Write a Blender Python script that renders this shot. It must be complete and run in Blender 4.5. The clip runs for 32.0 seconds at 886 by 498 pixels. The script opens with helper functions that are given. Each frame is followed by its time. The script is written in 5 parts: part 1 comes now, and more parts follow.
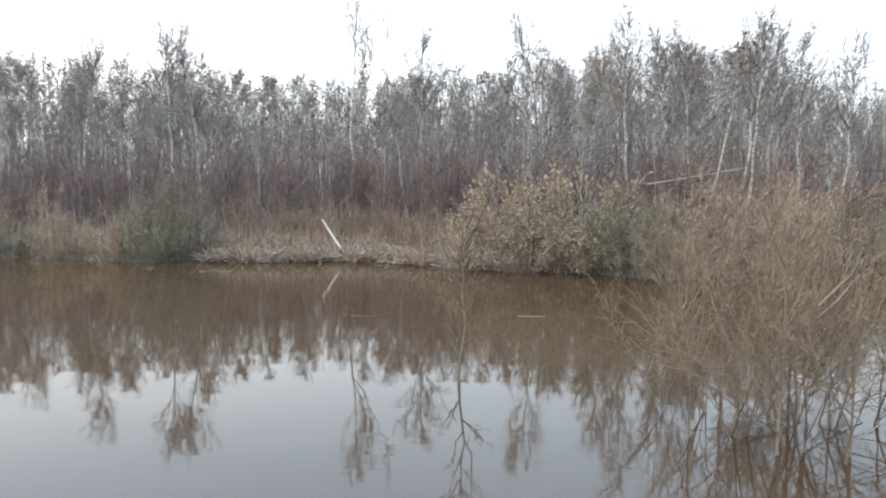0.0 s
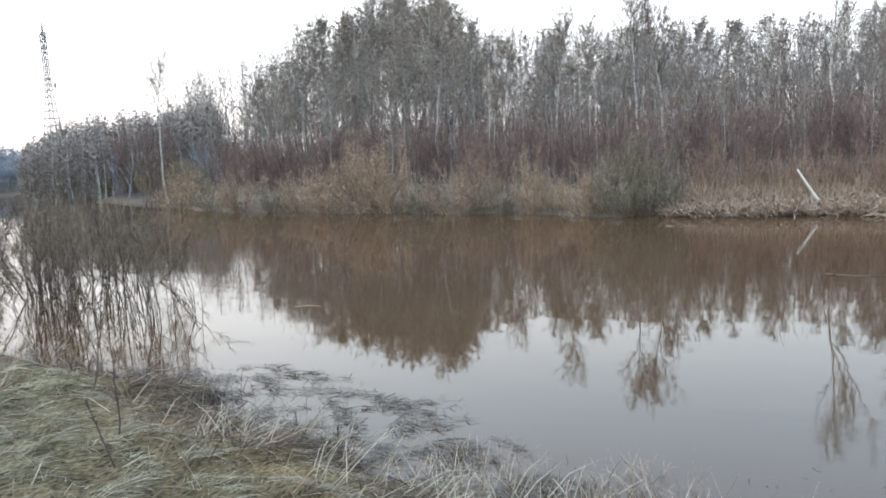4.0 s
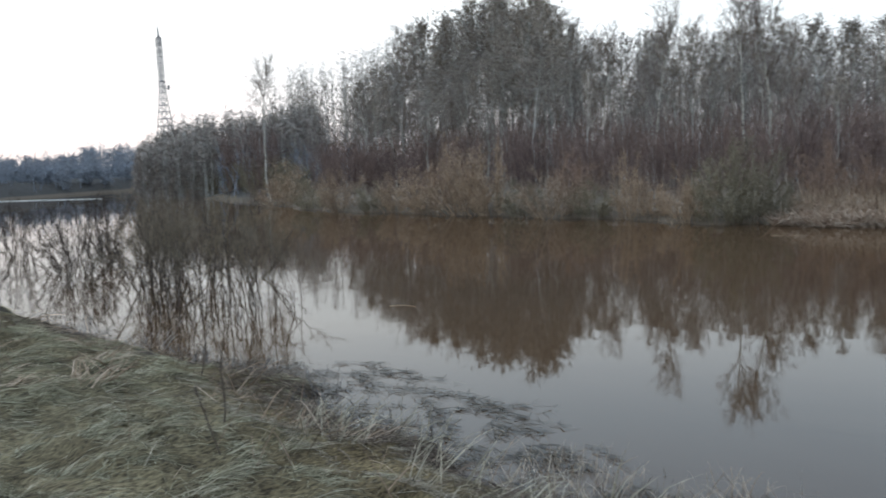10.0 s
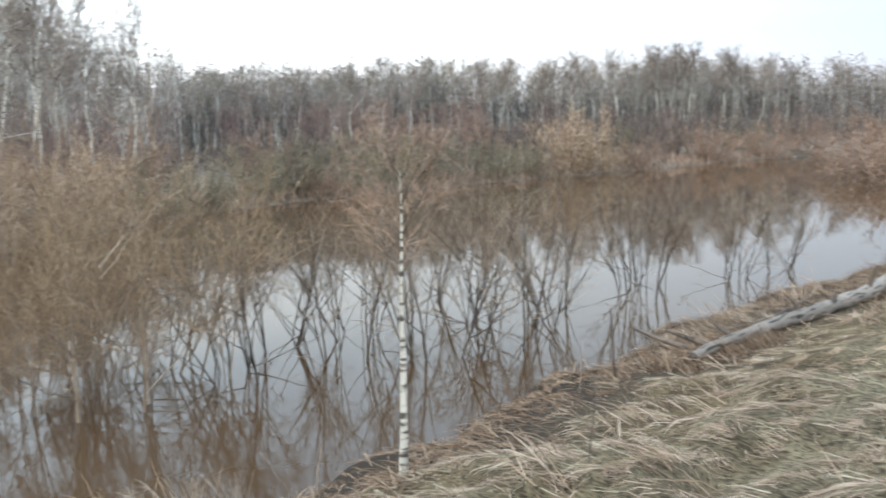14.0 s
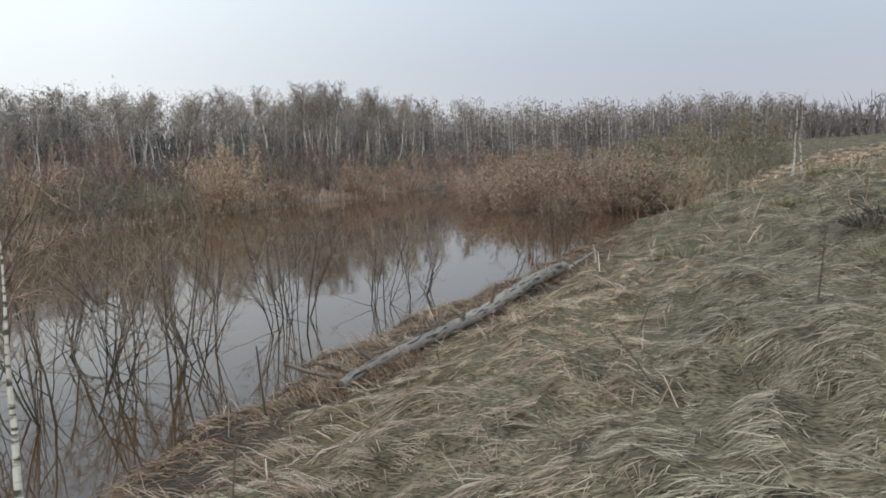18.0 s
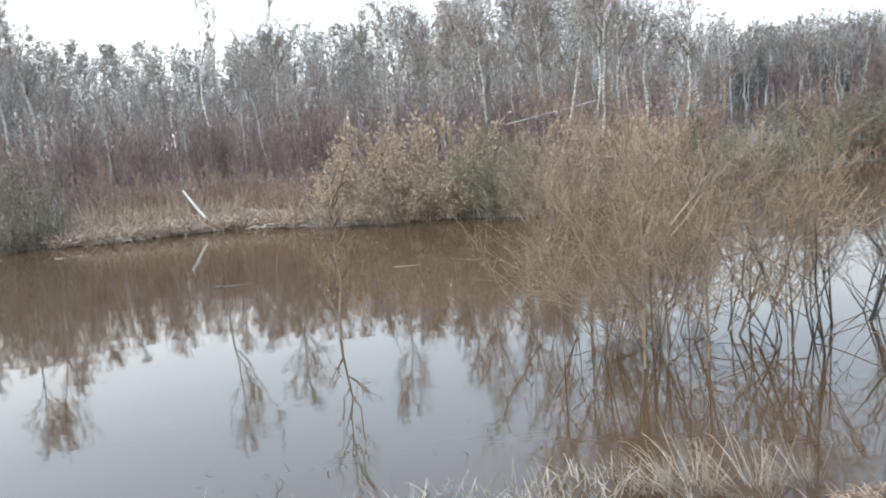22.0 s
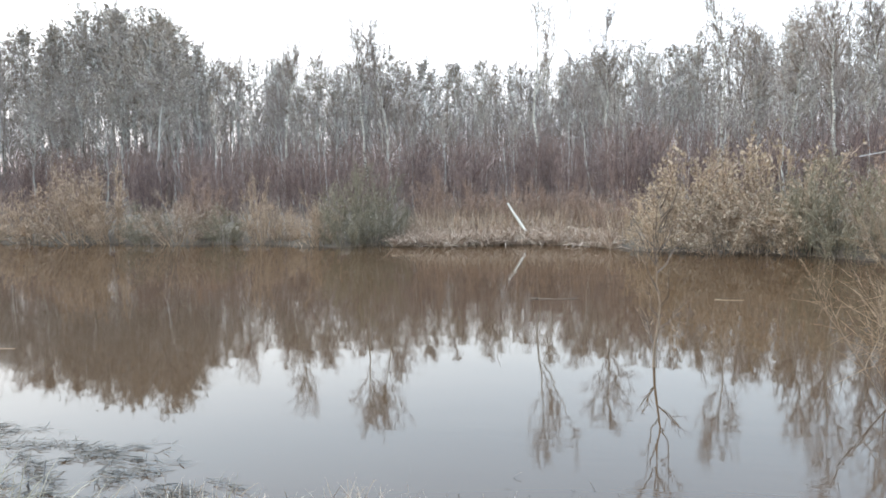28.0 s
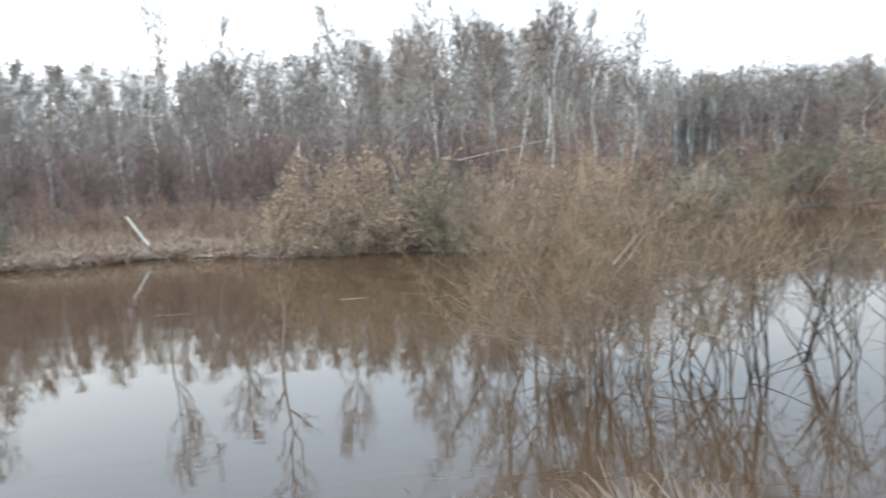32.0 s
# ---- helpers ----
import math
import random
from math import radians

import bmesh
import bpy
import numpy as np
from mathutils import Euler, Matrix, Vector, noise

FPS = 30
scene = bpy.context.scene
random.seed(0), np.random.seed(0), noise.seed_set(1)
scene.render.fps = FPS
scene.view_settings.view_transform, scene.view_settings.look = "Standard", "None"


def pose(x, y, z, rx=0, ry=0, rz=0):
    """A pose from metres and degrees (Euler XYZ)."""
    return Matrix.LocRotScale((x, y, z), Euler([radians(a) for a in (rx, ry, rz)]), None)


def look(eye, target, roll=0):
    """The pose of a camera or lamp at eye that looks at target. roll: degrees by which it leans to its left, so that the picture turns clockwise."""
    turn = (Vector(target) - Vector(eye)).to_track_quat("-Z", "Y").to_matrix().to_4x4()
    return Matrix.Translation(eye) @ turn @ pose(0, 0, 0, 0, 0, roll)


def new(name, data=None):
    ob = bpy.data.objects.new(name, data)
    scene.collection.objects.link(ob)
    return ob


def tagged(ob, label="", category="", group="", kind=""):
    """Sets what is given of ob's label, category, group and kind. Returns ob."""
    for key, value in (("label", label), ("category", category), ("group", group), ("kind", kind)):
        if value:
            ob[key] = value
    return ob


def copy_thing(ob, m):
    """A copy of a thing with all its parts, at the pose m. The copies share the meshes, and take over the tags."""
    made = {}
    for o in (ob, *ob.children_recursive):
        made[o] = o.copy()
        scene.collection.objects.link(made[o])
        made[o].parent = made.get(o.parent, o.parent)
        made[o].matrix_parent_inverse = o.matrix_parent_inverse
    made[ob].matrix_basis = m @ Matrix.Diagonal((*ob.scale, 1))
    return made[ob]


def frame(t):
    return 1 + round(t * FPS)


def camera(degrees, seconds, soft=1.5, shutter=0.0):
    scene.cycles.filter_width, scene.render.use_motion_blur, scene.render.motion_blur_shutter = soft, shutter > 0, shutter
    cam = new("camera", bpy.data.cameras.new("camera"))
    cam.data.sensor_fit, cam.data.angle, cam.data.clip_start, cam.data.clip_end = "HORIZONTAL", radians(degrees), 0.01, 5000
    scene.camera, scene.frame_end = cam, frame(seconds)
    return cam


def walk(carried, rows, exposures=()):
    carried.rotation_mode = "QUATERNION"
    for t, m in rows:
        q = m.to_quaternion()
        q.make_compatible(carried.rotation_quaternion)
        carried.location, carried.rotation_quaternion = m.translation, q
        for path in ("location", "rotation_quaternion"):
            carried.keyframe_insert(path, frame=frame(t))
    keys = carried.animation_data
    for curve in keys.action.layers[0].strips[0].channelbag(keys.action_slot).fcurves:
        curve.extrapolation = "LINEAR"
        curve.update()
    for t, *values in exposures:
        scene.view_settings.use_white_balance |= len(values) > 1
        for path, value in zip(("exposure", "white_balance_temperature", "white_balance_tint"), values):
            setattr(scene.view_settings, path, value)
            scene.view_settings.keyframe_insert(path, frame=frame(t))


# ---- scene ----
EXPOSURES = [(0.0, 1.10, 6090, 3.2), (1.0, 1.10, 6090, 3.2), (2.0, 1.10, 6090, 3.2), (5.0, 0.85, 6090, 3.2), (6.0, 0.50, 6090, 3.2), (7.0, 0.40, 6190, 2.0), (8.0, -0.35, 6210, 0.8), (9.0, -0.36, 6130, 0.2), (10.0, 0.25, 5990, 1.6),
             (11.0, 1.25, 6060, 1.6), (12.0, 1.38, 6060, 0.4), (13.0, 1.48, 6120, 0.6), (14.0, 1.20, 6250, 1.6), (17.0, 0.72, 6400, 2.6), (18.0, 0.5, 6430, 3.4), (19.0, 0.62, 6440, 3.2), (20.0, 1.10, 6190, 3.0), (21.0, 1.32, 6100, 2.6),
             (23.0, 1.46, 5930, 2.2), (24.0, 1.56, 5890, 1.8), (25.0, 1.62, 5960, 2.2), (26.0, 1.60, 6060, 2.8), (29.0, 1.35, 6090, 3.2), (31.0, 1.46, 6070, 3.0), (32.0, 1.28, 6070, 3.0)]
cam = camera(58.2, 32.0, soft=1.75, shutter=0.25)
PATH = [
    (0, (-0.026, -0.001, 2.45), (-0.159, 1.988, 2.293), 0.3),
    (0.5, (-0.062, -0.005, 2.45), (-0.376, 1.962, 2.268), -3.5),
    (1, (-0.112, -0.016, 2.45), (-0.676, 1.891, 2.237), -1.2),
    (1.5, (-0.173, -0.04, 2.45), (-1.047, 1.746, 2.236), -1.7),
    (2, (-0.201, -0.055, 2.45), (-1.218, 1.653, 2.229), -2.9),
    (2.5, (-0.21, -0.061, 2.45), (-1.27, 1.62, 2.225), -2.9),
    (4.5, (-0.241, -0.083, 2.45), (-1.46, 1.485, 2.213), -2.7),
    (5, (-0.254, -0.093, 2.45), (-1.537, 1.427, 2.239), -2.0),
    (5.5, (-0.274, -0.111, 2.45), (-1.658, 1.313, 2.217), -2.2),
    (6, (-0.289, -0.126, 2.45), (-1.746, 1.221, 2.205), -1.5),
    (6.5, (-0.301, -0.141, 2.45), (-1.822, 1.134, 2.198), -1.9),
    (7, (-0.324, -0.17, 2.45), (-1.965, 0.958, 2.269), -0.1),
    (7.5, (-0.34, -0.196, 2.45), (-2.068, 0.803, 2.315), -0.7),
    (8, (-0.338, -0.193, 2.45), (-2.056, 0.825, 2.331), -0.8),
    (8.5, (-0.328, -0.176, 2.45), (-1.991, 0.925, 2.308), -1.0),
    (9, (-0.326, -0.173, 2.45), (-1.976, 0.944, 2.284), -1.5),
    (9.5, (-0.303, -0.143, 2.45), (-1.836, 1.125, 2.246), -1.5),
    (10, (-0.268, -0.105, 2.45), (-1.62, 1.351, 2.225), -2.3),
    (10.5, (-0.226, -0.071, 2.45), (-1.366, 1.552, 2.197), -1.4),
    (11, (-0.172, -0.04, 2.45), (-1.04, 1.743, 2.189), -0.9),
    (11.5, (-0.115, -0.017, 2.45), (-0.693, 1.879, 2.187), -2.0),
    (12, (-0.035, -0.002, 2.45), (-0.209, 1.97, 2.159), -1.5),
    (12.5, (0.051, -0.003, 2.45), (0.307, 1.959, 2.164), -0.9),
    (13, (0.121, -0.019, 2.45), (0.732, 1.864, 2.164), -1.2),
    (13.5, (0.193, -0.051, 2.45), (1.166, 1.678, 2.192), -0.6),
    (14, (0.268, -0.106, 2.45), (1.619, 1.344, 2.176), -2.1),
    (14.5, (0.308, -0.148, 2.45), (1.858, 1.085, 2.173), -3.2),
    (16.5, (0.347, -0.208, 2.45), (2.094, 0.725, 2.17), -0.5),
    (17, (0.353, -0.221, 2.45), (2.136, 0.65, 2.195), -2.1),
    (17.5, (0.368, -0.254, 2.45), (2.224, 0.446, 2.196), -2.5),
    (18, (0.363, -0.242, 2.45), (2.198, 0.522, 2.23), -2.7),
    (18.5, (0.366, -0.251, 2.45), (2.22, 0.471, 2.242), -2.2),
    (19, (0.364, -0.245, 2.45), (2.203, 0.505, 2.208), -1.3),
    (19.5, (0.301, -0.14, 2.45), (1.823, 1.138, 2.226), -2.5),
    (20, (0.191, -0.05, 2.45), (1.158, 1.686, 2.22), -3.5),
    (20.5, (0.08, -0.008, 2.45), (0.484, 1.938, 2.229), -4.1),
    (21, (0.045, -0.003, 2.45), (0.269, 1.968, 2.195), -4.8),
    (21.5, (0.049, -0.003, 2.45), (0.296, 1.963, 2.18), -4.8),
    (22, (0.035, -0.002, 2.45), (0.21, 1.97, 2.162), -4.9),
    (22.5, (0.007, 0.0, 2.45), (0.04, 1.978, 2.16), -4.7),
    (23, (0.028, -0.001, 2.45), (0.168, 1.969, 2.133), -5.0),
    (23.5, (0.026, -0.001, 2.45), (0.155, 1.961, 2.083), -4.4),
    (24, (0.046, -0.003, 2.45), (0.273, 1.95, 2.082), -4.9),
    (24.5, (0.066, -0.006, 2.45), (0.398, 1.936, 2.105), -3.6),
    (25, (0.042, -0.002, 2.45), (0.252, 1.959, 2.121), -2.6),
    (25.5, (-0.024, -0.001, 2.45), (-0.144, 1.971, 2.14), -4.2),
    (26, (-0.068, -0.006, 2.45), (-0.414, 1.947, 2.194), -2.2),
    (26.5, (-0.124, -0.02, 2.45), (-0.753, 1.866, 2.238), -0.3),
    (28.5, (-0.113, -0.017, 2.45), (-0.686, 1.89, 2.258), -1.8),
    (29, (-0.125, -0.02, 2.45), (-0.759, 1.866, 2.253), -2.1),
    (29.5, (-0.116, -0.017, 2.45), (-0.697, 1.874, 2.159), -2.2),
    (30, (-0.1, -0.013, 2.45), (-0.602, 1.905, 2.189), -2.7),
    (30.5, (-0.104, -0.014, 2.45), (-0.631, 1.902, 2.225), -2.2),
    (31, (-0.103, -0.014, 2.45), (-0.622, 1.905, 2.229), -3.2),
    (31.5, (-0.034, -0.001, 2.45), (-0.204, 1.979, 2.229), -3.2),
    (32, (0.061, -0.005, 2.45), (0.369, 1.96, 2.238), -3.0),
]
walk(cam, [(t, look(eye, target, roll)) for t, eye, target, roll in PATH], EXPOSURES)

# ---- world and light ----
world = bpy.data.worlds.new("world")
scene.world = world
world.use_nodes = True
wn, wl = world.node_tree.nodes, world.node_tree.links
wn.clear()
sky = wn.new("ShaderNodeTexSky")
sky.sky_type, sky.sun_disc = "NISHITA", False
sky.sun_elevation, sky.sun_rotation = radians(9), radians(-113)
sky.air_density, sky.dust_density, sky.ozone_density = 1.0, 3.0, 2.0
# thin even overcast: creamy towards the horizon, blue-grey overhead
wtc, wsep = wn.new("ShaderNodeTexCoord"), wn.new("ShaderNodeSeparateXYZ")
wl.new(wtc.outputs["Generated"], wsep.inputs[0])
cloud = wn.new("ShaderNodeValToRGB")
def sky_stops(ramp, stops):
    while len(ramp.elements) < len(stops):
        ramp.elements.new(0.5)
    for k, (p, c) in enumerate(stops):
        ramp.elements[k].position, ramp.elements[k].color = p, (*c, 1)


sky_stops(cloud.color_ramp, [(0.0, (0.7, 0.605, 0.585)), (0.045, (0.655, 0.6, 0.6)), (0.11, (0.615, 0.605, 0.62)), (0.2, (0.66, 0.67, 0.69)), (0.32, (0.555, 0.645, 0.75)), (0.6, (0.51, 0.67, 0.91)), (0.95, (0.86, 0.91, 1.0))])
wl.new(wsep.outputs["Z"], cloud.inputs[0])
wscale = wn.new("ShaderNodeMixRGB")
wscale.blend_type, wscale.inputs[0].default_value, wscale.inputs[2].default_value = "MULTIPLY", 1.0, (15.0, 15.0, 15.0, 1)
wl.new(cloud.outputs[0], wscale.inputs[1])
# brighter and warmer towards the sunset, dimmer and bluer away from it
wside = wn.new("ShaderNodeMapRange")
wside.inputs["From Min"].default_value, wside.inputs["From Max"].default_value = -1.0, 1.0
wl.new(wsep.outputs["X"], wside.inputs[0])
tint = wn.new("ShaderNodeValToRGB")
sky_stops(tint.color_ramp, [(0.0, (1.13, 1.03, 0.965)), (0.12, (1.06, 1.0, 0.965)), (0.5, (0.86, 0.86, 0.87)), (0.85, (0.62, 0.63, 0.655)), (1.0, (0.35, 0.375, 0.44))])
wl.new(wside.outputs[0], tint.inputs[0])
wturn = wn.new("ShaderNodeMixRGB")
wturn.blend_type, wturn.inputs[0].default_value = "MULTIPLY", 1.0
wl.new(wscale.outputs[0], wturn.inputs[1])
wl.new(tint.outputs[0], wturn.inputs[2])
wmix = wn.new("ShaderNodeMixRGB")
wmix.inputs[0].default_value = 0.94
wbg, wout = wn.new("ShaderNodeBackground"), wn.new("ShaderNodeOutputWorld")
wl.new(sky.outputs[0], wmix.inputs[1])
wl.new(wturn.outputs[0], wmix.inputs[2])
wl.new(wmix.outputs[0], wbg.inputs[0])
wbg.inputs[1].default_value = 0.115
wl.new(wbg.outputs[0], wout.inputs[0])

sun_data = bpy.data.lights.new("sun", "SUN")
sun_data.energy, sun_data.angle, sun_data.color = 0.35, radians(35), (1.0, 0.86, 0.74)
sun = new("sun", sun_data)
sun.matrix_world = look((-55, -24, 10), (0, 0, 1))


# ---- materials ----
def nodes_of(name):
    mat = bpy.data.materials.new(name)
    mat.use_nodes = True
    nt = mat.node_tree
    return mat, nt.nodes, nt.links, nt.nodes["Principled BSDF"]


def noise_of(n, l, scale, detail=4.0, stretch=(1, 1, 1), space="Object"):
    tc, mp, tex = n.new("ShaderNodeTexCoord"), n.new("ShaderNodeMapping"), n.new("ShaderNodeTexNoise")
    mp.inputs["Scale"].default_value = stretch
    tex.inputs["Scale"].default_value, tex.inputs["Detail"].default_value = scale, detail
    l.new(tc.outputs[space], mp.inputs[0])
    l.new(mp.outputs[0], tex.inputs["Vector"])
    return tex.outputs["Fac"]


def ramp_of(n, l, fac, stops):
    r = n.new("ShaderNodeValToRGB")
    while len(r.color_ramp.elements) < len(stops):
        r.color_ramp.elements.new(0.5)
    for e, (p, c) in zip(r.color_ramp.elements, stops):
        e.position, e.color = p, (*c, 1)
    l.new(fac, r.inputs[0])
    return r.outputs[0]


def mixed(n, l, fac, a, b, mode="MIX"):
    m = n.new("ShaderNodeMixRGB")
    m.blend_type = mode
    for sock, v in zip(m.inputs, (fac, a, b)):
        if hasattr(v, "links"):
            l.new(v, sock)
        else:
            sock.default_value = v if isinstance(v, float) else (*v, 1)
    return m.outputs[0]


def bumped(n, l, p, height, strength, distance):
    b = n.new("ShaderNodeBump")
    b.inputs["Strength"].default_value, b.inputs["Distance"].default_value = strength, distance
    l.new(height, b.inputs["Height"])
    l.new(b.outputs[0], p.inputs["Normal"])


def island_mat(name, stops, rough=0.85, spec=0.2):
    """A stalk or twig material, varied piece by piece and thing by thing."""
    mat, n, l, p = nodes_of(name)
    g = n.new("ShaderNodeNewGeometry")
    col = ramp_of(n, l, g.outputs["Random Per Island"], stops)
    info = n.new("ShaderNodeObjectInfo")
    tone = ramp_of(n, l, info.outputs["Random"], [(0, (0.78, 0.78, 0.8)), (1, (1.12, 1.08, 1.02))])
    col = mixed(n, l, 1.0, col, tone, "MULTIPLY")
    grain = ramp_of(n, l, noise_of(n, l, 9.0), [(0.3, (0.8, 0.8, 0.8)), (0.7, (1.1, 1.1, 1.1))])
    col = mixed(n, l, 1.0, col, grain, "MULTIPLY")
    l.new(col, p.inputs["Base Color"])
    p.inputs["Roughness"].default_value = rough
    p.inputs["Specular IOR Level"].default_value = spec
    return mat


def bark_mat(name, light, dark, marks, mark_scale, stretch, rough=0.8):
    mat, n, l, p = nodes_of(name)
    broad = noise_of(n, l, 1.3, 3.0)
    fine = noise_of(n, l, mark_scale, 5.0, stretch)
    base = ramp_of(n, l, broad, [(0.3, dark), (0.62, light)])
    spots = ramp_of(n, l, fine, [(marks - 0.05, (0.12, 0.11, 0.1)), (marks + 0.04, (1, 1, 1))])
    col = mixed(n, l, 1.0, base, spots, "MULTIPLY")
    info = n.new("ShaderNodeObjectInfo")
    tone = ramp_of(n, l, info.outputs["Random"], [(0, (0.75, 0.74, 0.72)), (1, (1.05, 1.05, 1.05))])
    col = mixed(n, l, 1.0, col, tone, "MULTIPLY")
    l.new(col, p.inputs["Base Color"])
    p.inputs["Roughness"].default_value = rough
    bumped(n, l, p, fine, 0.4, 0.01)
    return mat


M_BIRCH = bark_mat("birch_bark", (0.64, 0.59, 0.5), (0.42, 0.375, 0.31), 0.45, 5.0, (1, 1, 4.5))
M_GREY = bark_mat("grey_bark", (0.56, 0.53, 0.47), (0.32, 0.295, 0.26), 0.33, 7.0, (1, 1, 0.4), 0.9)
M_BROWN = bark_mat("brown_bark", (0.16, 0.12, 0.09), (0.085, 0.065, 0.05), 0.36, 8.0, (1, 1, 0.4), 0.9)
M_LOG = bark_mat("weathered_bark", (0.34, 0.29, 0.245), (0.15, 0.118, 0.095), 0.43, 9.0, (0.35, 3, 3), 0.9)
M_TWIG = island_mat("grey_brown_twig", [(0, (0.22, 0.187, 0.159)), (0.6, (0.36, 0.312, 0.271)), (1, (0.5, 0.446, 0.394))])
M_BIRCHTWIG = island_mat("birch_twig", [(0, (0.18, 0.148, 0.13)), (0.7, (0.325, 0.274, 0.238)), (1, (0.45, 0.39, 0.338))])
M_CATKIN = island_mat("catkin", [(0, (0.14, 0.118, 0.09)), (0.6, (0.245, 0.21, 0.163)), (1, (0.36, 0.318, 0.252))])
M_PURPLE = island_mat("purple_twig", [(0, (0.115, 0.08, 0.069)), (0.6, (0.222, 0.16, 0.139)), (1, (0.345, 0.262, 0.23))])
M_TAN = island_mat("tan_twig", [(0, (0.26, 0.186, 0.124)), (0.6, (0.42, 0.31, 0.214)), (1, (0.55, 0.425, 0.306))])
M_OLIVE = island_mat("olive_twig", [(0, (0.15, 0.127, 0.084)), (0.6, (0.25, 0.215, 0.148)), (1, (0.36, 0.315, 0.227))])
M_WILLOW = island_mat("willow_twig", [(0, (0.135, 0.1, 0.072)), (0.6, (0.235, 0.18, 0.132)), (1, (0.345, 0.275, 0.208))])
M_RUST = island_mat("rust_twig", [(0, (0.2, 0.133, 0.096)), (0.6, (0.33, 0.23, 0.17)), (1, (0.45, 0.33, 0.252))])
M_ROD = island_mat("olive_rod", [(0, (0.17, 0.12, 0.076)), (0.6, (0.305, 0.222, 0.144)), (1, (0.43, 0.325, 0.22))])
M_OLIVEDARK = island_mat("dark_olive_twig", [(0, (0.15, 0.116, 0.078)), (0.6, (0.255, 0.203, 0.14)), (1, (0.36, 0.295, 0.21))])
M_DUSKBROWN = island_mat("dusky_brown_twig", [(0, (0.1, 0.076, 0.064)), (0.6, (0.18, 0.14, 0.118)), (1, (0.27, 0.216, 0.183))])
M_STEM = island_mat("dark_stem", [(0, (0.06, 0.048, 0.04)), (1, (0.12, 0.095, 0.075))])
M_BUD = island_mat("pale_leaf", [(0, (0.27, 0.2, 0.13)), (0.5, (0.38, 0.29, 0.196)), (1, (0.5, 0.4, 0.285))])
M_STRAW = island_mat("dry_grass", [(0, (0.11, 0.073, 0.048)), (0.2, (0.26, 0.184, 0.124)), (0.7, (0.44, 0.325, 0.232)), (1, (0.62, 0.49, 0.38))], spec=0.05)
M_STRAWPALE = island_mat("pale_dry_grass", [(0, (0.09, 0.072, 0.05)), (0.25, (0.215, 0.178, 0.125)), (0.7, (0.37, 0.31, 0.225)), (1, (0.55, 0.475, 0.36))], spec=0.05)
M_BLEACHED = island_mat("bleached_grass", [(0, (0.17, 0.142, 0.095)), (0.5, (0.37, 0.318, 0.222)), (1, (0.56, 0.49, 0.365))], spec=0.03)
M_STRAWGREY = island_mat("grey_dry_grass", [(0, (0.08, 0.069, 0.043)), (0.25, (0.2, 0.18, 0.113)), (0.7, (0.345, 0.313, 0.205)), (1, (0.52, 0.475, 0.33))], spec=0.05)
M_BROWNGRASS = island_mat("brown_grass", [(0, (0.06, 0.043, 0.031)), (0.6, (0.165, 0.122, 0.09)), (1, (0.31, 0.245, 0.185))], spec=0.05)
M_REED = island_mat("pale_reed", [(0, (0.36, 0.275, 0.2)), (0.6, (0.54, 0.44, 0.335)), (1, (0.68, 0.58, 0.46))])
M_LODGED = island_mat("lodged_reed", [(0, (0.36, 0.25, 0.17)), (0.6, (0.54, 0.405, 0.295)), (1, (0.68, 0.55, 0.42))])
M_STRAWRED = island_mat("rusty_grass", [(0, (0.12, 0.07, 0.04)), (0.6, (0.28, 0.18, 0.11)), (1, (0.44, 0.32, 0.21))])
M_WETGRASS = island_mat("wet_grass", [(0, (0.045, 0.038, 0.03)), (0.7, (0.11, 0.094, 0.07)), (1, (0.22, 0.19, 0.14))], 0.6)
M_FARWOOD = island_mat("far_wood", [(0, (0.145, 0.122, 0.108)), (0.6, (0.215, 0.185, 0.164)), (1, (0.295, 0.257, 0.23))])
# Darker, greyer copy of the far wood tone: shade put into the colour.
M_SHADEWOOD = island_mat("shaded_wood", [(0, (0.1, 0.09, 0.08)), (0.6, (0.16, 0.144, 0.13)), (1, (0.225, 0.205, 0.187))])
# Blue-grey distance haze painted into the twig colour itself.
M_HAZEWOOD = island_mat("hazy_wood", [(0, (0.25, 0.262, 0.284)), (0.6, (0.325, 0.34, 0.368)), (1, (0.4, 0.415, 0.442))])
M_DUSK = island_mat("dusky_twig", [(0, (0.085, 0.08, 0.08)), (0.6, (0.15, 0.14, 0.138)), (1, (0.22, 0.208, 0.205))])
M_TUSSOCK = island_mat("tussock_grass", [(0, (0.1, 0.09, 0.05)), (0.6, (0.2, 0.18, 0.1)), (1, (0.32, 0.28, 0.17))])


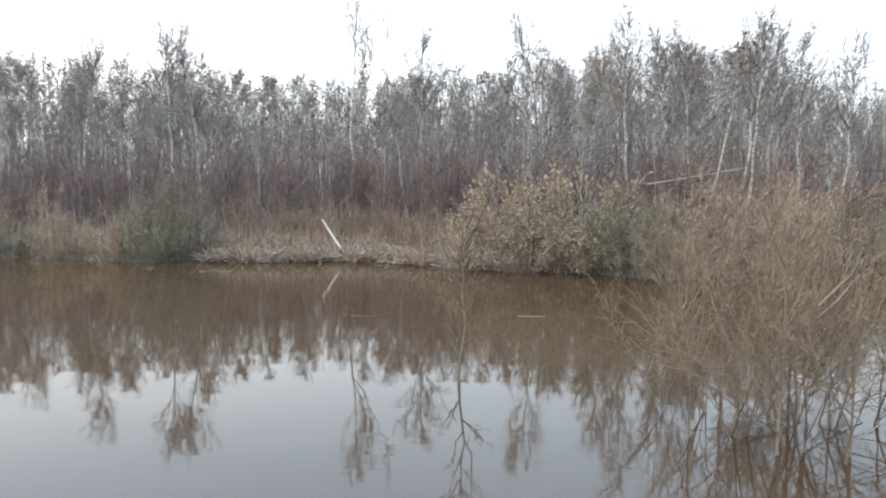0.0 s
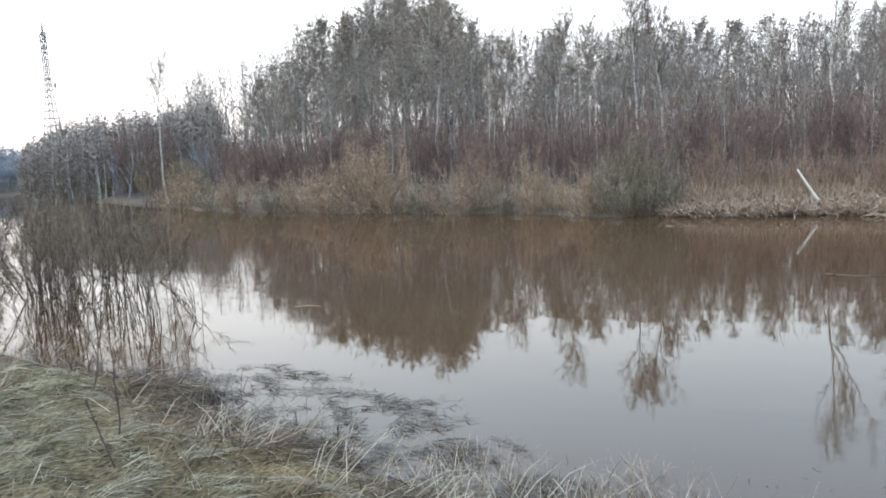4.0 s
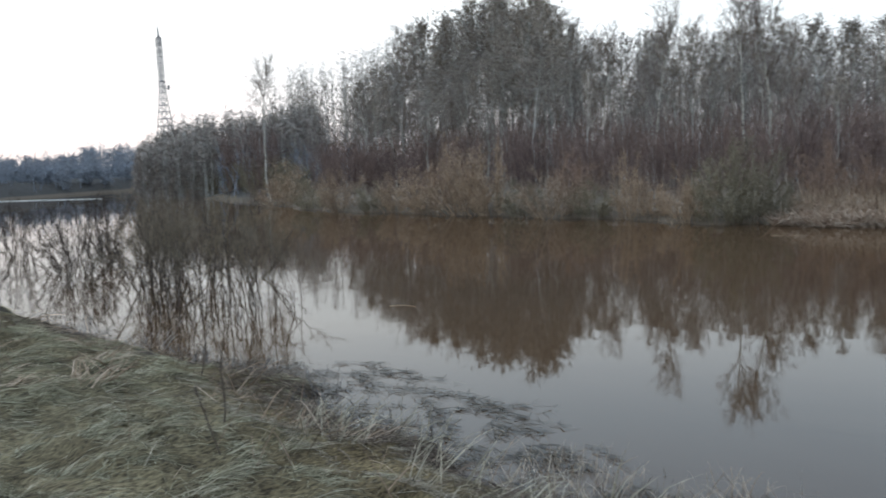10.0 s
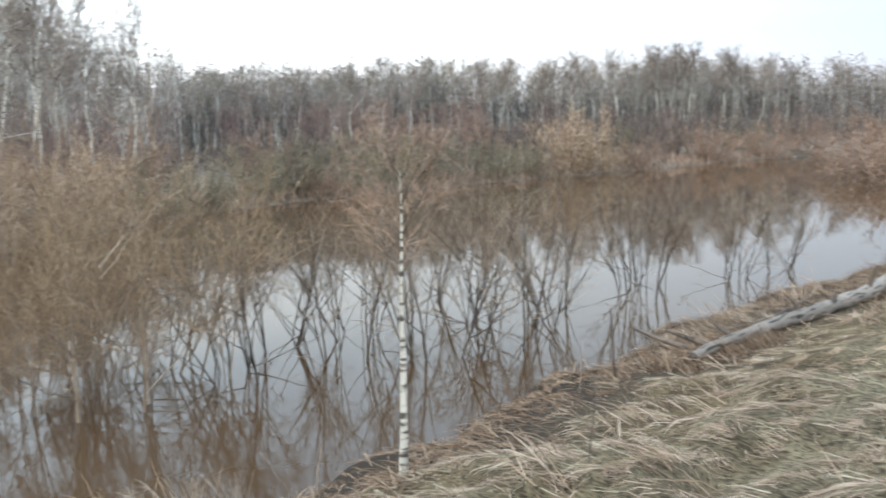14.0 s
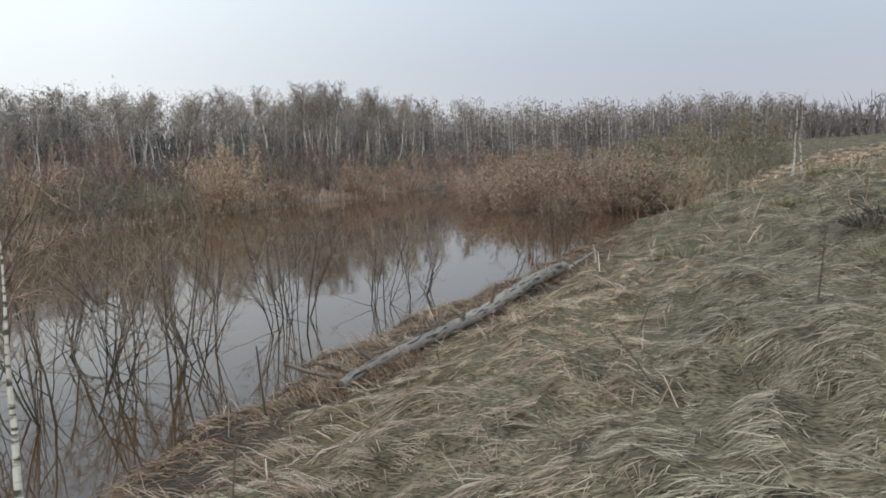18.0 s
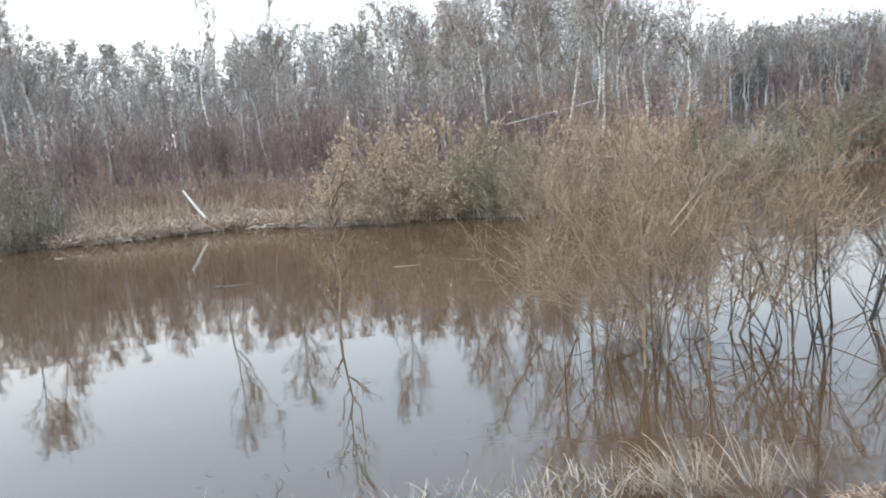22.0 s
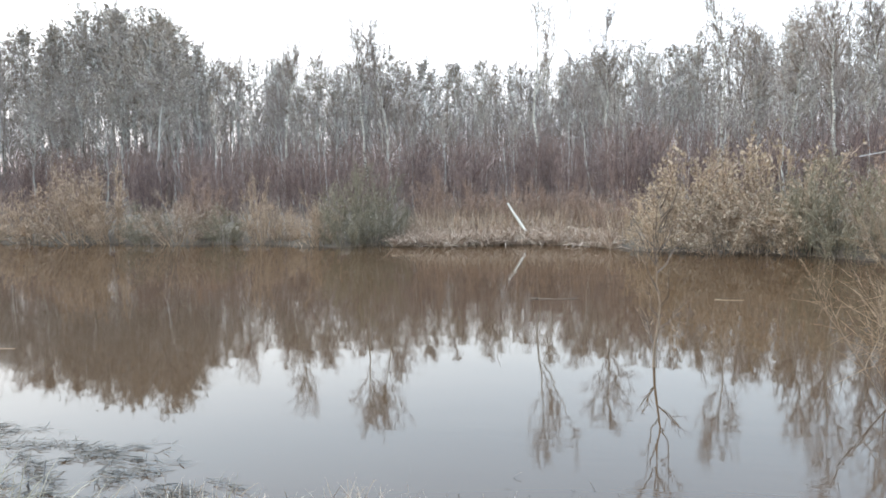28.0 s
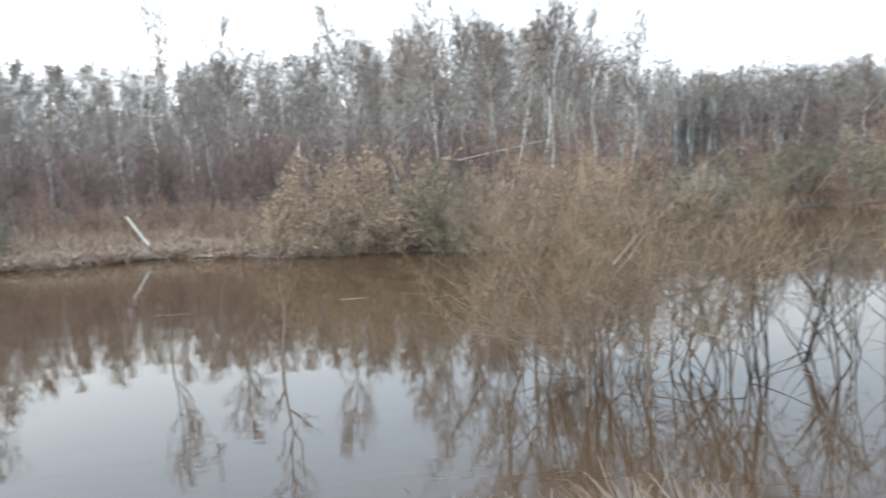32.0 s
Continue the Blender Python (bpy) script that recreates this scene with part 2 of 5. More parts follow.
def ground_mat():
    mat, n, l, p = nodes_of("matted_turf")
    broad, mid = noise_of(n, l, 0.35, 5.0), noise_of(n, l, 2.2, 6.0)
    strand = noise_of(n, l, 19.0, 6.0, (3.0, 1.1, 2.0))
    a = ramp_of(n, l, mid, [(0.25, (0.05, 0.041, 0.028)), (0.5, (0.137, 0.115, 0.08)), (0.75, (0.235, 0.2, 0.142))])
    b = ramp_of(n, l, strand, [(0.36, (0.3, 0.28, 0.26)), (0.5, (0.88, 0.86, 0.82)), (0.64, (1.4, 1.36, 1.3))])
    c = ramp_of(n, l, broad, [(0.35, (0.9, 0.89, 0.82)), (0.65, (1.04, 0.99, 0.9))])
    col = mixed(n, l, 1.0, mixed(n, l, 1.0, a, b, "MULTIPLY"), c, "MULTIPLY")
    greener = n.new("ShaderNodeMapRange")
    greener.inputs["From Min"].default_value, greener.inputs["From Max"].default_value = 1.0, -1.5
    litter = ramp_of(n, l, mid, [(0.3, (0.12, 0.094, 0.072)), (0.7, (0.22, 0.182, 0.142))])
    # Dark tone put into the litter left of x -42, in place of dark woods.
    upstream_dark = n.new("ShaderNodeMapRange")
    upstream_dark.inputs["From Min"].default_value, upstream_dark.inputs["From Max"].default_value = -42.0, -52.0
    tc, sep = n.new("ShaderNodeTexCoord"), n.new("ShaderNodeSeparateXYZ")
    l.new(tc.outputs["Object"], sep.inputs[0])
    l.new(sep.outputs["X"], upstream_dark.inputs[0])
    l.new(sep.outputs["X"], greener.inputs[0])
    col = mixed(n, l, greener.outputs[0], col, mixed(n, l, 1.0, col, (0.92, 0.94, 0.88), "MULTIPLY"))
    litter = mixed(n, l, upstream_dark.outputs[0], litter, (0.06, 0.055, 0.05))
    damp = n.new("ShaderNodeMath")
    damp.operation, damp.inputs[1].default_value = "MULTIPLY_ADD", 0.5
    l.new(mid, damp.inputs[0])
    l.new(sep.outputs["Z"], damp.inputs[2])
    col = mixed(n, l, 1.0, col, ramp_of(n, l, damp.outputs[0], [(0.66, (0.95, 0.86, 0.77)), (0.92, (1, 1, 1))]), "MULTIPLY")
    wet = n.new("ShaderNodeMath")
    wet.operation, wet.inputs[1].default_value = "MULTIPLY_ADD", 0.22
    l.new(strand, wet.inputs[0])
    l.new(sep.outputs["Z"], wet.inputs[2])
    muddy = ramp_of(n, l, wet.outputs[0], [(0.3, (1, 1, 1)), (0.42, (0, 0, 0))])
    col = mixed(n, l, muddy, col, (0.045, 0.034, 0.024))
    across = n.new("ShaderNodeMath")
    across.operation, across.inputs[1].default_value = "GREATER_THAN", 17.0
    l.new(sep.outputs["Y"], across.inputs[0])
    litter = mixed(n, l, muddy, litter, (0.12, 0.096, 0.072))
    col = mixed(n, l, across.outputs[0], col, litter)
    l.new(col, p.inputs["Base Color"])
    p.inputs["Roughness"].default_value = 0.95
    p.inputs["Specular IOR Level"].default_value = 0.15
    bumped(n, l, p, strand, 0.7, 0.04)
    return mat


def water_mat():
    mat, n, l, p = nodes_of("brown_river_water")
    broad = noise_of(n, l, 0.12, 3.0)
    col = ramp_of(n, l, broad, [(0.3, (0.059, 0.034, 0.017)), (0.7, (0.074, 0.043, 0.022))])
    l.new(col, p.inputs["Base Color"])
    p.inputs["Roughness"].default_value = 0.03
    p.inputs["IOR"].default_value = 1.33
    small = noise_of(n, l, 1.6, 2.0, (0.5, 1.0, 1.0))
    large = noise_of(n, l, 0.35, 2.0, (0.6, 1.4, 1.0))
    ripple = noise_of(n, l, 3.2, 3.0, (0.35, 1.6, 1.0))
    patch = ramp_of(n, l, noise_of(n, l, 0.16, 3.0, (0.5, 1.6, 1.0)), [(0.52, (0, 0, 0)), (0.66, (1, 1, 1))])
    fret = mixed(n, l, 1.0, patch, ripple, "MULTIPLY")
    add = n.new("ShaderNodeMath")
    add.operation = "MULTIPLY_ADD"
    add.inputs[1].default_value = 0.25
    l.new(small, add.inputs[0])
    l.new(large, add.inputs[2])
    more = n.new("ShaderNodeMath")
    more.operation, more.inputs[1].default_value = "MULTIPLY_ADD", 0.9
    l.new(fret, more.inputs[0])
    l.new(add.outputs[0], more.inputs[2])
    bumped(n, l, p, more.outputs[0], 0.1, 0.05)
    return mat


def steel_mat():
    mat, n, l, p = nodes_of("galvanised_steel")
    col = ramp_of(n, l, noise_of(n, l, 0.8), [(0.3, (0.16, 0.15, 0.15)), (0.7, (0.24, 0.23, 0.23))])
    l.new(col, p.inputs["Base Color"])
    p.inputs["Roughness"].default_value, p.inputs["Metallic"].default_value = 0.6, 0.3
    return mat


M_GROUND, M_WATER, M_STEEL = ground_mat(), water_mat(), steel_mat()
M_PEELED = bark_mat("peeled_wood", (0.72, 0.67, 0.58), (0.55, 0.5, 0.42), 0.25, 6.0, (1, 1, 0.4), 0.7)
M_SILT = bark_mat("pale_silt", (0.5, 0.48, 0.44), (0.36, 0.34, 0.3), 0.2, 3.0, (1, 1, 1), 0.8)

# ---- shape of the land ----
NEAR = [(-400, 260), (-140, 120), (-108, 75), (-96, 42), (-87, 24), (-76, 16), (-60, 12.2), (-45, 9.4), (-31, 6.8), (-20, 5.1), (-11.7, 4.65), (-9.8, 4.7), (-7, 5.0), (-5.6, 4.5),
        (-4.2, 4.3), (-2.4, 4.25), (0, 4.1), (1.6, 4.2), (3.6, 4.5), (7, 4.75), (8.2, 4.95), (10.8, 4.95), (13.6, 4.6), (19.5, 4.3), (24, 4.0), (28, 3.5), (32, 3.0), (38, 2.4), (45, 1.9), (60, 2.5), (80, 6), (100, 14), (108, 20), (160, 64), (400, 245)]
FAR = [(-400, 330), (-140, 190), (-96, 110), (-84, 66), (-72, 46), (-58, 34), (-42, 29), (-33, 26), (-22, 25.4), (-13.5, 25.2), (-11.3, 24.3), (-8.7, 25.6), (-5.8, 26.2), (-2.6, 25.6),
       (-1.6, 23.9), (0.8, 22.7), (2.4, 22.6), (4.7, 21.4), (7, 22.5), (9, 25), (14, 28), (24, 29.4), (36, 29.3), (48, 28.3), (57, 28.6), (68, 26), (80, 24.5), (100, 22.5), (108, 24), (160, 50), (400, 200)]


def interp(points, x):
    return np.interp(x, [p[0] for p in points], [p[1] for p in points])


def near_shore(x):
    return interp(NEAR, x) + 0.12 * np.sin(x * 2.3) + 0.08 * np.sin(x * 5.1 + 1)


def far_shore(x):
    return interp(FAR, x) + 0.25 * np.sin(x * 1.1) + 0.12 * np.sin(x * 3.7 + 2)


def lattice(i, j, seed):
    v = np.sin(i * 127.1 + j * 311.7 + seed * 74.7) * 43758.5453
    return v - np.floor(v)


def vnoise(x, y, seed=0):
    i, j = np.floor(x), np.floor(y)
    u, v = x - i, y - j
    u, v = u * u * (3 - 2 * u), v * v * (3 - 2 * v)
    a, b = lattice(i, j, seed), lattice(i + 1, j, seed)
    c, d = lattice(i, j + 1, seed), lattice(i + 1, j + 1, seed)
    return (a * (1 - u) + b * u) * (1 - v) + (c * (1 - u) + d * u) * v - 0.5


def zg(x, y):
    """Height of the ground."""
    x, y = np.asarray(x, float), np.asarray(y, float)
    ns, fs = near_shore(x), far_shore(x)
    s, f = ns - y, y - fs
    slope = np.interp(x, [-60, -12, 0, 5, 10, 16, 30], [0.26, 0.2, 0.185, 0.24, 0.31, 0.36, 0.36])
    cap = np.interp(x, [-60, -12, 0, 10, 30], [1.5, 1.6, 1.7, 2.2, 2.6])
    edge = 0.16 * (1 - np.exp(-np.maximum(s, 0) / 0.25))
    ledge = 1.3 * np.interp(x, [2.2, 3.6, 7, 10, 13, 17, 22], [0, 0.6, 1, 1.35, 1.2, 1, 0.2])
    bank = edge + 0.05 * np.clip(s, 0, 1.3) + cap * (1 - np.exp(-slope * np.maximum(s - ledge, 0) / cap)) + 0.012 * np.maximum(s - 8, 0) * (x > -20)
    lumps = 0.34 * (0.25 - np.abs(vnoise(x * 1.25 + 0.4 * y, y * 2.1, 11))) * (0.6 + vnoise(x * 0.5, y * 0.5, 12)) + 0.17 * (0.25 - np.abs(vnoise(x * 2.9, y * 3.6, 13))) + 0.07 * np.abs(vnoise(x * 0.8 + 0.5 * y, y * 2.6 - 0.3 * x, 6)) + 0.18 * vnoise(x * 0.9, y * 1.3, 1) + 0.17 * (np.abs(vnoise(x * 1.7, y * 2.6, 2)) - 0.15) + 0.06 * vnoise(x * 4.4, y * 5.5, 3)
    bank = bank + lumps * np.clip((s - 0.7 * ledge) / 1.4, 0, 1) + 0.25 * vnoise(x * 0.15, y * 0.15, 4) * np.clip((s - 6) / 8, 0, 1)
    other = 0.015 + 0.9 * (1 - np.exp(-np.maximum(f, 0) / 4)) + 0.014 * np.maximum(f, 0) + 0.3 * vnoise(x * 0.3, y * 0.3, 5) * np.clip(f / 4, 0, 1)
    bed = -1.2 * np.clip(np.minimum(-s, -f) / 2.5, 0, 1) - 0.02
    land = np.where(s > 0, bank, np.where(f > 0, np.minimum(other, 6), bed))
    return land


def zat(x, y):
    return float(zg(x, y))


# ---- mesh helpers ----
rng = np.random.default_rng(7)


class Buf:
    """Collects vertices and faces for one mesh."""

    def __init__(self):
        self.v, self.f, self.n = [], {3: [], 4: []}, 0

    def add(self, verts, faces):
        verts, faces = np.asarray(verts, float).reshape(-1, 3), np.asarray(faces, int)
        self.v.append(verts)
        self.f[faces.shape[1]].append(faces + self.n)
        self.n += len(verts)

    def tubes(self, P, R, sides=3):
        """K tubes of N rings each: P is K x N x 3, R is K x N."""
        P, R = np.asarray(P, float), np.asarray(R, float)
        k, n = R.shape
        if k == 0:
            return
        d = np.gradient(P, axis=1)
        d /= np.linalg.norm(d, axis=-1, keepdims=True) + 1e-9
        ref = np.where(np.abs(d[:, :1, 2:3]) > 0.9, np.array([1.0, 0, 0]), np.array([0, 0, 1.0])) + 0 * d
        a = np.cross(d, ref)
        a /= np.linalg.norm(a, axis=-1, keepdims=True) + 1e-9
        b = np.cross(d, a)
        th = np.arange(sides) * 2 * np.pi / sides
        ring = P[:, :, None] + R[:, :, None, None] * (np.cos(th)[:, None] * a[:, :, None] + np.sin(th)[:, None] * b[:, :, None])
        idx = np.arange(k * n * sides).reshape(k, n, sides)
        nxt = np.roll(idx, -1, axis=2)
        q = np.stack([idx[:, :-1], nxt[:, :-1], nxt[:, 1:], idx[:, 1:]], -1).reshape(-1, 4)
        self.add(ring.reshape(-1, 3), q)

    def spikes(self, A, B, r):
        """Thin three-sided pyramids from A to B."""
        A, B = np.asarray(A, float), np.asarray(B, float)
        k = len(A)
        if k == 0:
            return
        d = B - A
        d /= np.linalg.norm(d, axis=-1, keepdims=True) + 1e-9
        ref = np.where(np.abs(d[:, 2:3]) > 0.9, np.array([1.0, 0, 0]), np.array([0, 0, 1.0])) + 0 * d
        a = np.cross(d, ref)
        a /= np.linalg.norm(a, axis=-1, keepdims=True) + 1e-9
        b = np.cross(d, a)
        r = np.broadcast_to(np.asarray(r, float), (k,))[:, None]
        v = np.stack([A + r * a, A - 0.5 * r * a + 0.87 * r * b, A - 0.5 * r * a - 0.87 * r * b, B], 1)
        i = np.arange(k)[:, None] * 4
        self.add(v, np.concatenate([i + [0, 1, 3], i + [1, 2, 3], i + [2, 0, 3]]))

    def flakes(self, C, size, ratio=0.55, rise=0.0):
        """Small folded leaves or slivers, two triangles each, turned at random."""
        k = len(C)
        u, w = unit(rng.normal(size=(k, 3)) + np.array([0, 0, rise])), unit(rng.normal(size=(k, 3)))
        size = np.broadcast_to(size, (k,))[:, None]
        w = unit(np.cross(u, w))
        m = np.cross(u, w)
        v = np.stack([C - u * size, C + w * size * ratio + m * size * 0.36 * ratio, C + u * size, C - w * size * ratio + m * size * 0.36 * ratio], 1)
        i = np.arange(k)[:, None] * 4
        self.add(v, np.concatenate([i + [0, 1, 2], i + [0, 2, 3]]))

    def blades(self, A, D, length, width, droop, short=False):
        """Grass blades of two bent quads (one when short) and a tip, from A along D."""
        k = len(A)
        length, width = np.broadcast_to(length, (k,))[:, None], np.broadcast_to(width, (k,))[:, None]
        up = np.array([0, 0, 1.0])
        side = unit(np.cross(D, up + 0.4 * rng.normal(size=(k, 3))))
        droop = np.broadcast_to(droop, (k,))[:, None]
        p1 = A + D * length * 0.4
        p2 = A + D * length * 0.75 - up * length * droop * 0.35
        p3 = A + D * length - up * length * droop
        if short:
            m = A + D * length * 0.55 - up * length * droop * 0.1
            i = np.arange(k)[:, None] * 5
            self.add(np.stack([A - side * width, A + side * width, m - side * width * 0.8, m + side * width * 0.8, p3], 1).reshape(-1, 3), i + [0, 1, 3, 2])
            self.f[3].append((i + [2, 3, 4]) + self.n - 5 * k)
            return
        v = np.stack([A - side * width, A + side * width, p1 - side * width * 0.9, p1 + side * width * 0.9, p2 - side * width * 0.6, p2 + side * width * 0.6, p3], 1)
        i = np.arange(k)[:, None] * 7
        self.add(v.reshape(-1, 3), np.concatenate([i + [0, 1, 3, 2], i + [2, 3, 5, 4]]))
        self.f[3].append((i + [4, 5, 6]) + self.n - 7 * k)

    def mesh(self, name, mat, smooth=False):
        me = bpy.data.meshes.new(name)
        v = np.concatenate(self.v)
        tri = np.concatenate(self.f[3]) if self.f[3] else np.zeros((0, 3), int)
        quad = np.concatenate(self.f[4]) if self.f[4] else np.zeros((0, 4), int)
        me.vertices.add(len(v))
        me.vertices.foreach_set("co", v.ravel())
        me.loops.add(tri.size + quad.size)
        me.loops.foreach_set("vertex_index", np.concatenate([tri.ravel(), quad.ravel()]))
        me.polygons.add(len(tri) + len(quad))
        tot = np.concatenate([np.full(len(tri), 3), np.full(len(quad), 4)])
        me.polygons.foreach_set("loop_start", np.concatenate([[0], np.cumsum(tot)[:-1]]))
        me.polygons.foreach_set("use_smooth", np.full(len(tot), smooth))
        me.update(calc_edges=True)
        me.materials.append(mat)
        return me


def unit(v):
    return v / (np.linalg.norm(v, axis=-1, keepdims=True) + 1e-9)


def part(name, buf, material, parent=None, label="", smooth=False):
    ob = new(name, buf.mesh(name, material, smooth))
    if parent:
        ob.parent = parent
    return tagged(ob, label) if label else ob


def along(P, t):
    """Points at the fractions t (K x M) along paths P (K x N x 3): K x M x 3."""
    n = P.shape[1] - 1
    x = np.clip(t * n, 0, n - 1e-6)
    i = x.astype(int)
    w = (x - i)[..., None]
    k = np.arange(len(P))[:, None]
    return P[k, i] * (1 - w) + P[k, i + 1] * w


def grow(base, way, length, n=4, bend=0.25, wob=0.06):
    """Curved paths from base along way that turn upward by bend."""
    t = np.linspace(0, 1, n)[None, :, None]
    length = np.asarray(length)[:, None, None]
    up = np.array([0, 0, 1.0])
    p = base[:, None] + way[:, None] * length * t + up * length * bend * t * t
    jit = rng.normal(size=p.shape) * length * wob
    jit[:, 0] = 0
    return p + jit


def spread(way, amount):
    return unit(way + amount * rng.normal(size=way.shape))


# ---- trees and shrubs ----
def many(name, buf, material, parent):
    """A part made of pieces without number."""
    return tagged(part(name, buf, material, parent), kind="stuff")


def tree(h, r, crown_from, crown_w, limbs, twigs, bark, twig_mat, lean=0.0, flakes=0, flake_mat=None, droop=0.0, upright=0.9, fork=False, twig_r=0.013, sub=4, flake_size=0.05, sides=7, bend=0.01, limb_r=0.011, peak=0.22):
    """One bare tree at the origin: trunk, branches and a crown of twigs."""
    root = new("tree")
    t = np.linspace(0, 1, 10)
    wav = np.cumsum(rng.normal(size=(10, 2)) * bend * h, axis=0)
    wav -= wav[0]
    spine = np.stack([wav[:, 0] + lean * h * t, wav[:, 1], h * t - 0.3], -1)[None]
    b = Buf()
    rad = r * (1 - 0.93 * t ** 0.85)
    rad[0] *= 1.35
    b.tubes(spine, rad[None], sides)
    extra = []
    if fork:
        f0 = along(spine, np.array([[0.58]]))[0]
        fp = grow(f0, unit(np.array([[0.5, 0.1, 1.0]])), np.array([0.4 * h]), 6, 0.05, 0.02)
        b.tubes(fp, (r * 0.5 * np.linspace(1, 0.08, 6))[None], 6)
        extra.append(fp)
    part("trunk", b, bark, root, smooth=True)
    u = crown_from + (0.985 - crown_from) * rng.random(limbs) ** 0.9
    start = along(np.repeat(spine, limbs, 0), u[:, None])[:, 0]
    if extra:
        k = limbs // 3
        start[:k] = along(np.repeat(extra[0], k, 0), 0.2 + 0.8 * rng.random((k, 1)))[:, 0]
        u[:k] = 0.7 + 0.28 * rng.random(k)
    az = rng.random(limbs) * 2 * np.pi
    w = (u - crown_from) / (1 - crown_from)
    prof = np.sin(np.pi * np.clip(w * (0.94 - peak) + peak, 0, 1)) ** 0.8
    way = unit(np.stack([np.cos(az), np.sin(az), upright + 0.9 * w * upright + 0.25 * rng.normal(size=limbs)], -1))
    length = crown_w * h * prof * (0.55 + 0.7 * rng.random(limbs)) + 0.025 * h
    lim = grow(start, way, length, 4, 0.16 - droop, 0.04)
    lr = np.clip(r * (1 - 0.9 * u) * 0.42, limb_r, 0.07)[:, None] * np.linspace(1, 0.25, 4)
    b = Buf()
    b.tubes(lim, lr, 3)
    many("branch", b, M_BROWN if bark is not M_GREY else M_GREY, root)
    b = Buf()
    A = along(lim, 0.15 + 0.85 * rng.random((limbs, twigs)) ** 0.8)
    D = spread(np.repeat(way[:, None], twigs, 1), 0.6)
    D[..., 2] += 0.15 - 2.2 * droop
    D = unit(D).reshape(-1, 3)
    A = A.reshape(-1, 3)
    L = (length[:, None] * (0.25 + 0.35 * rng.random((limbs, twigs)))).clip(0.03 * h, 0.12 * h).ravel()
    E = A + D * L[:, None]
    b.spikes(A, E, twig_r)
    w = rng.random((len(A), sub, 1)) * 0.85 + 0.1
    qa = (A[:, None] * (1 - w) + E[:, None] * w)
    sd = spread(np.repeat(D[:, None], sub, 1), 0.7)
    sd[..., 2] -= 1.8 * droop
    sl = (L[:, None] * (0.35 + 0.45 * rng.random((len(A), sub))))[..., None]
    qb = (qa + unit(sd) * sl).reshape(-1, 3)
    qa = qa.reshape(-1, 3)
    b.spikes(qa, qb, twig_r * 0.8)
    many("crown", b, twig_mat, root)
    if flakes:
        b = Buf()
        pick = rng.integers(0, len(qa), flakes)
        w = rng.random((flakes, 1))
        b.flakes(qa[pick] * (1 - w) + qb[pick] * w + rng.normal(size=(flakes, 3)) * 0.05, 1.3 * flake_size * (0.6 + 0.8 * rng.random(flakes)), 0.28)
        many("catkin", b, flake_mat or M_CATKIN, root)
    return root


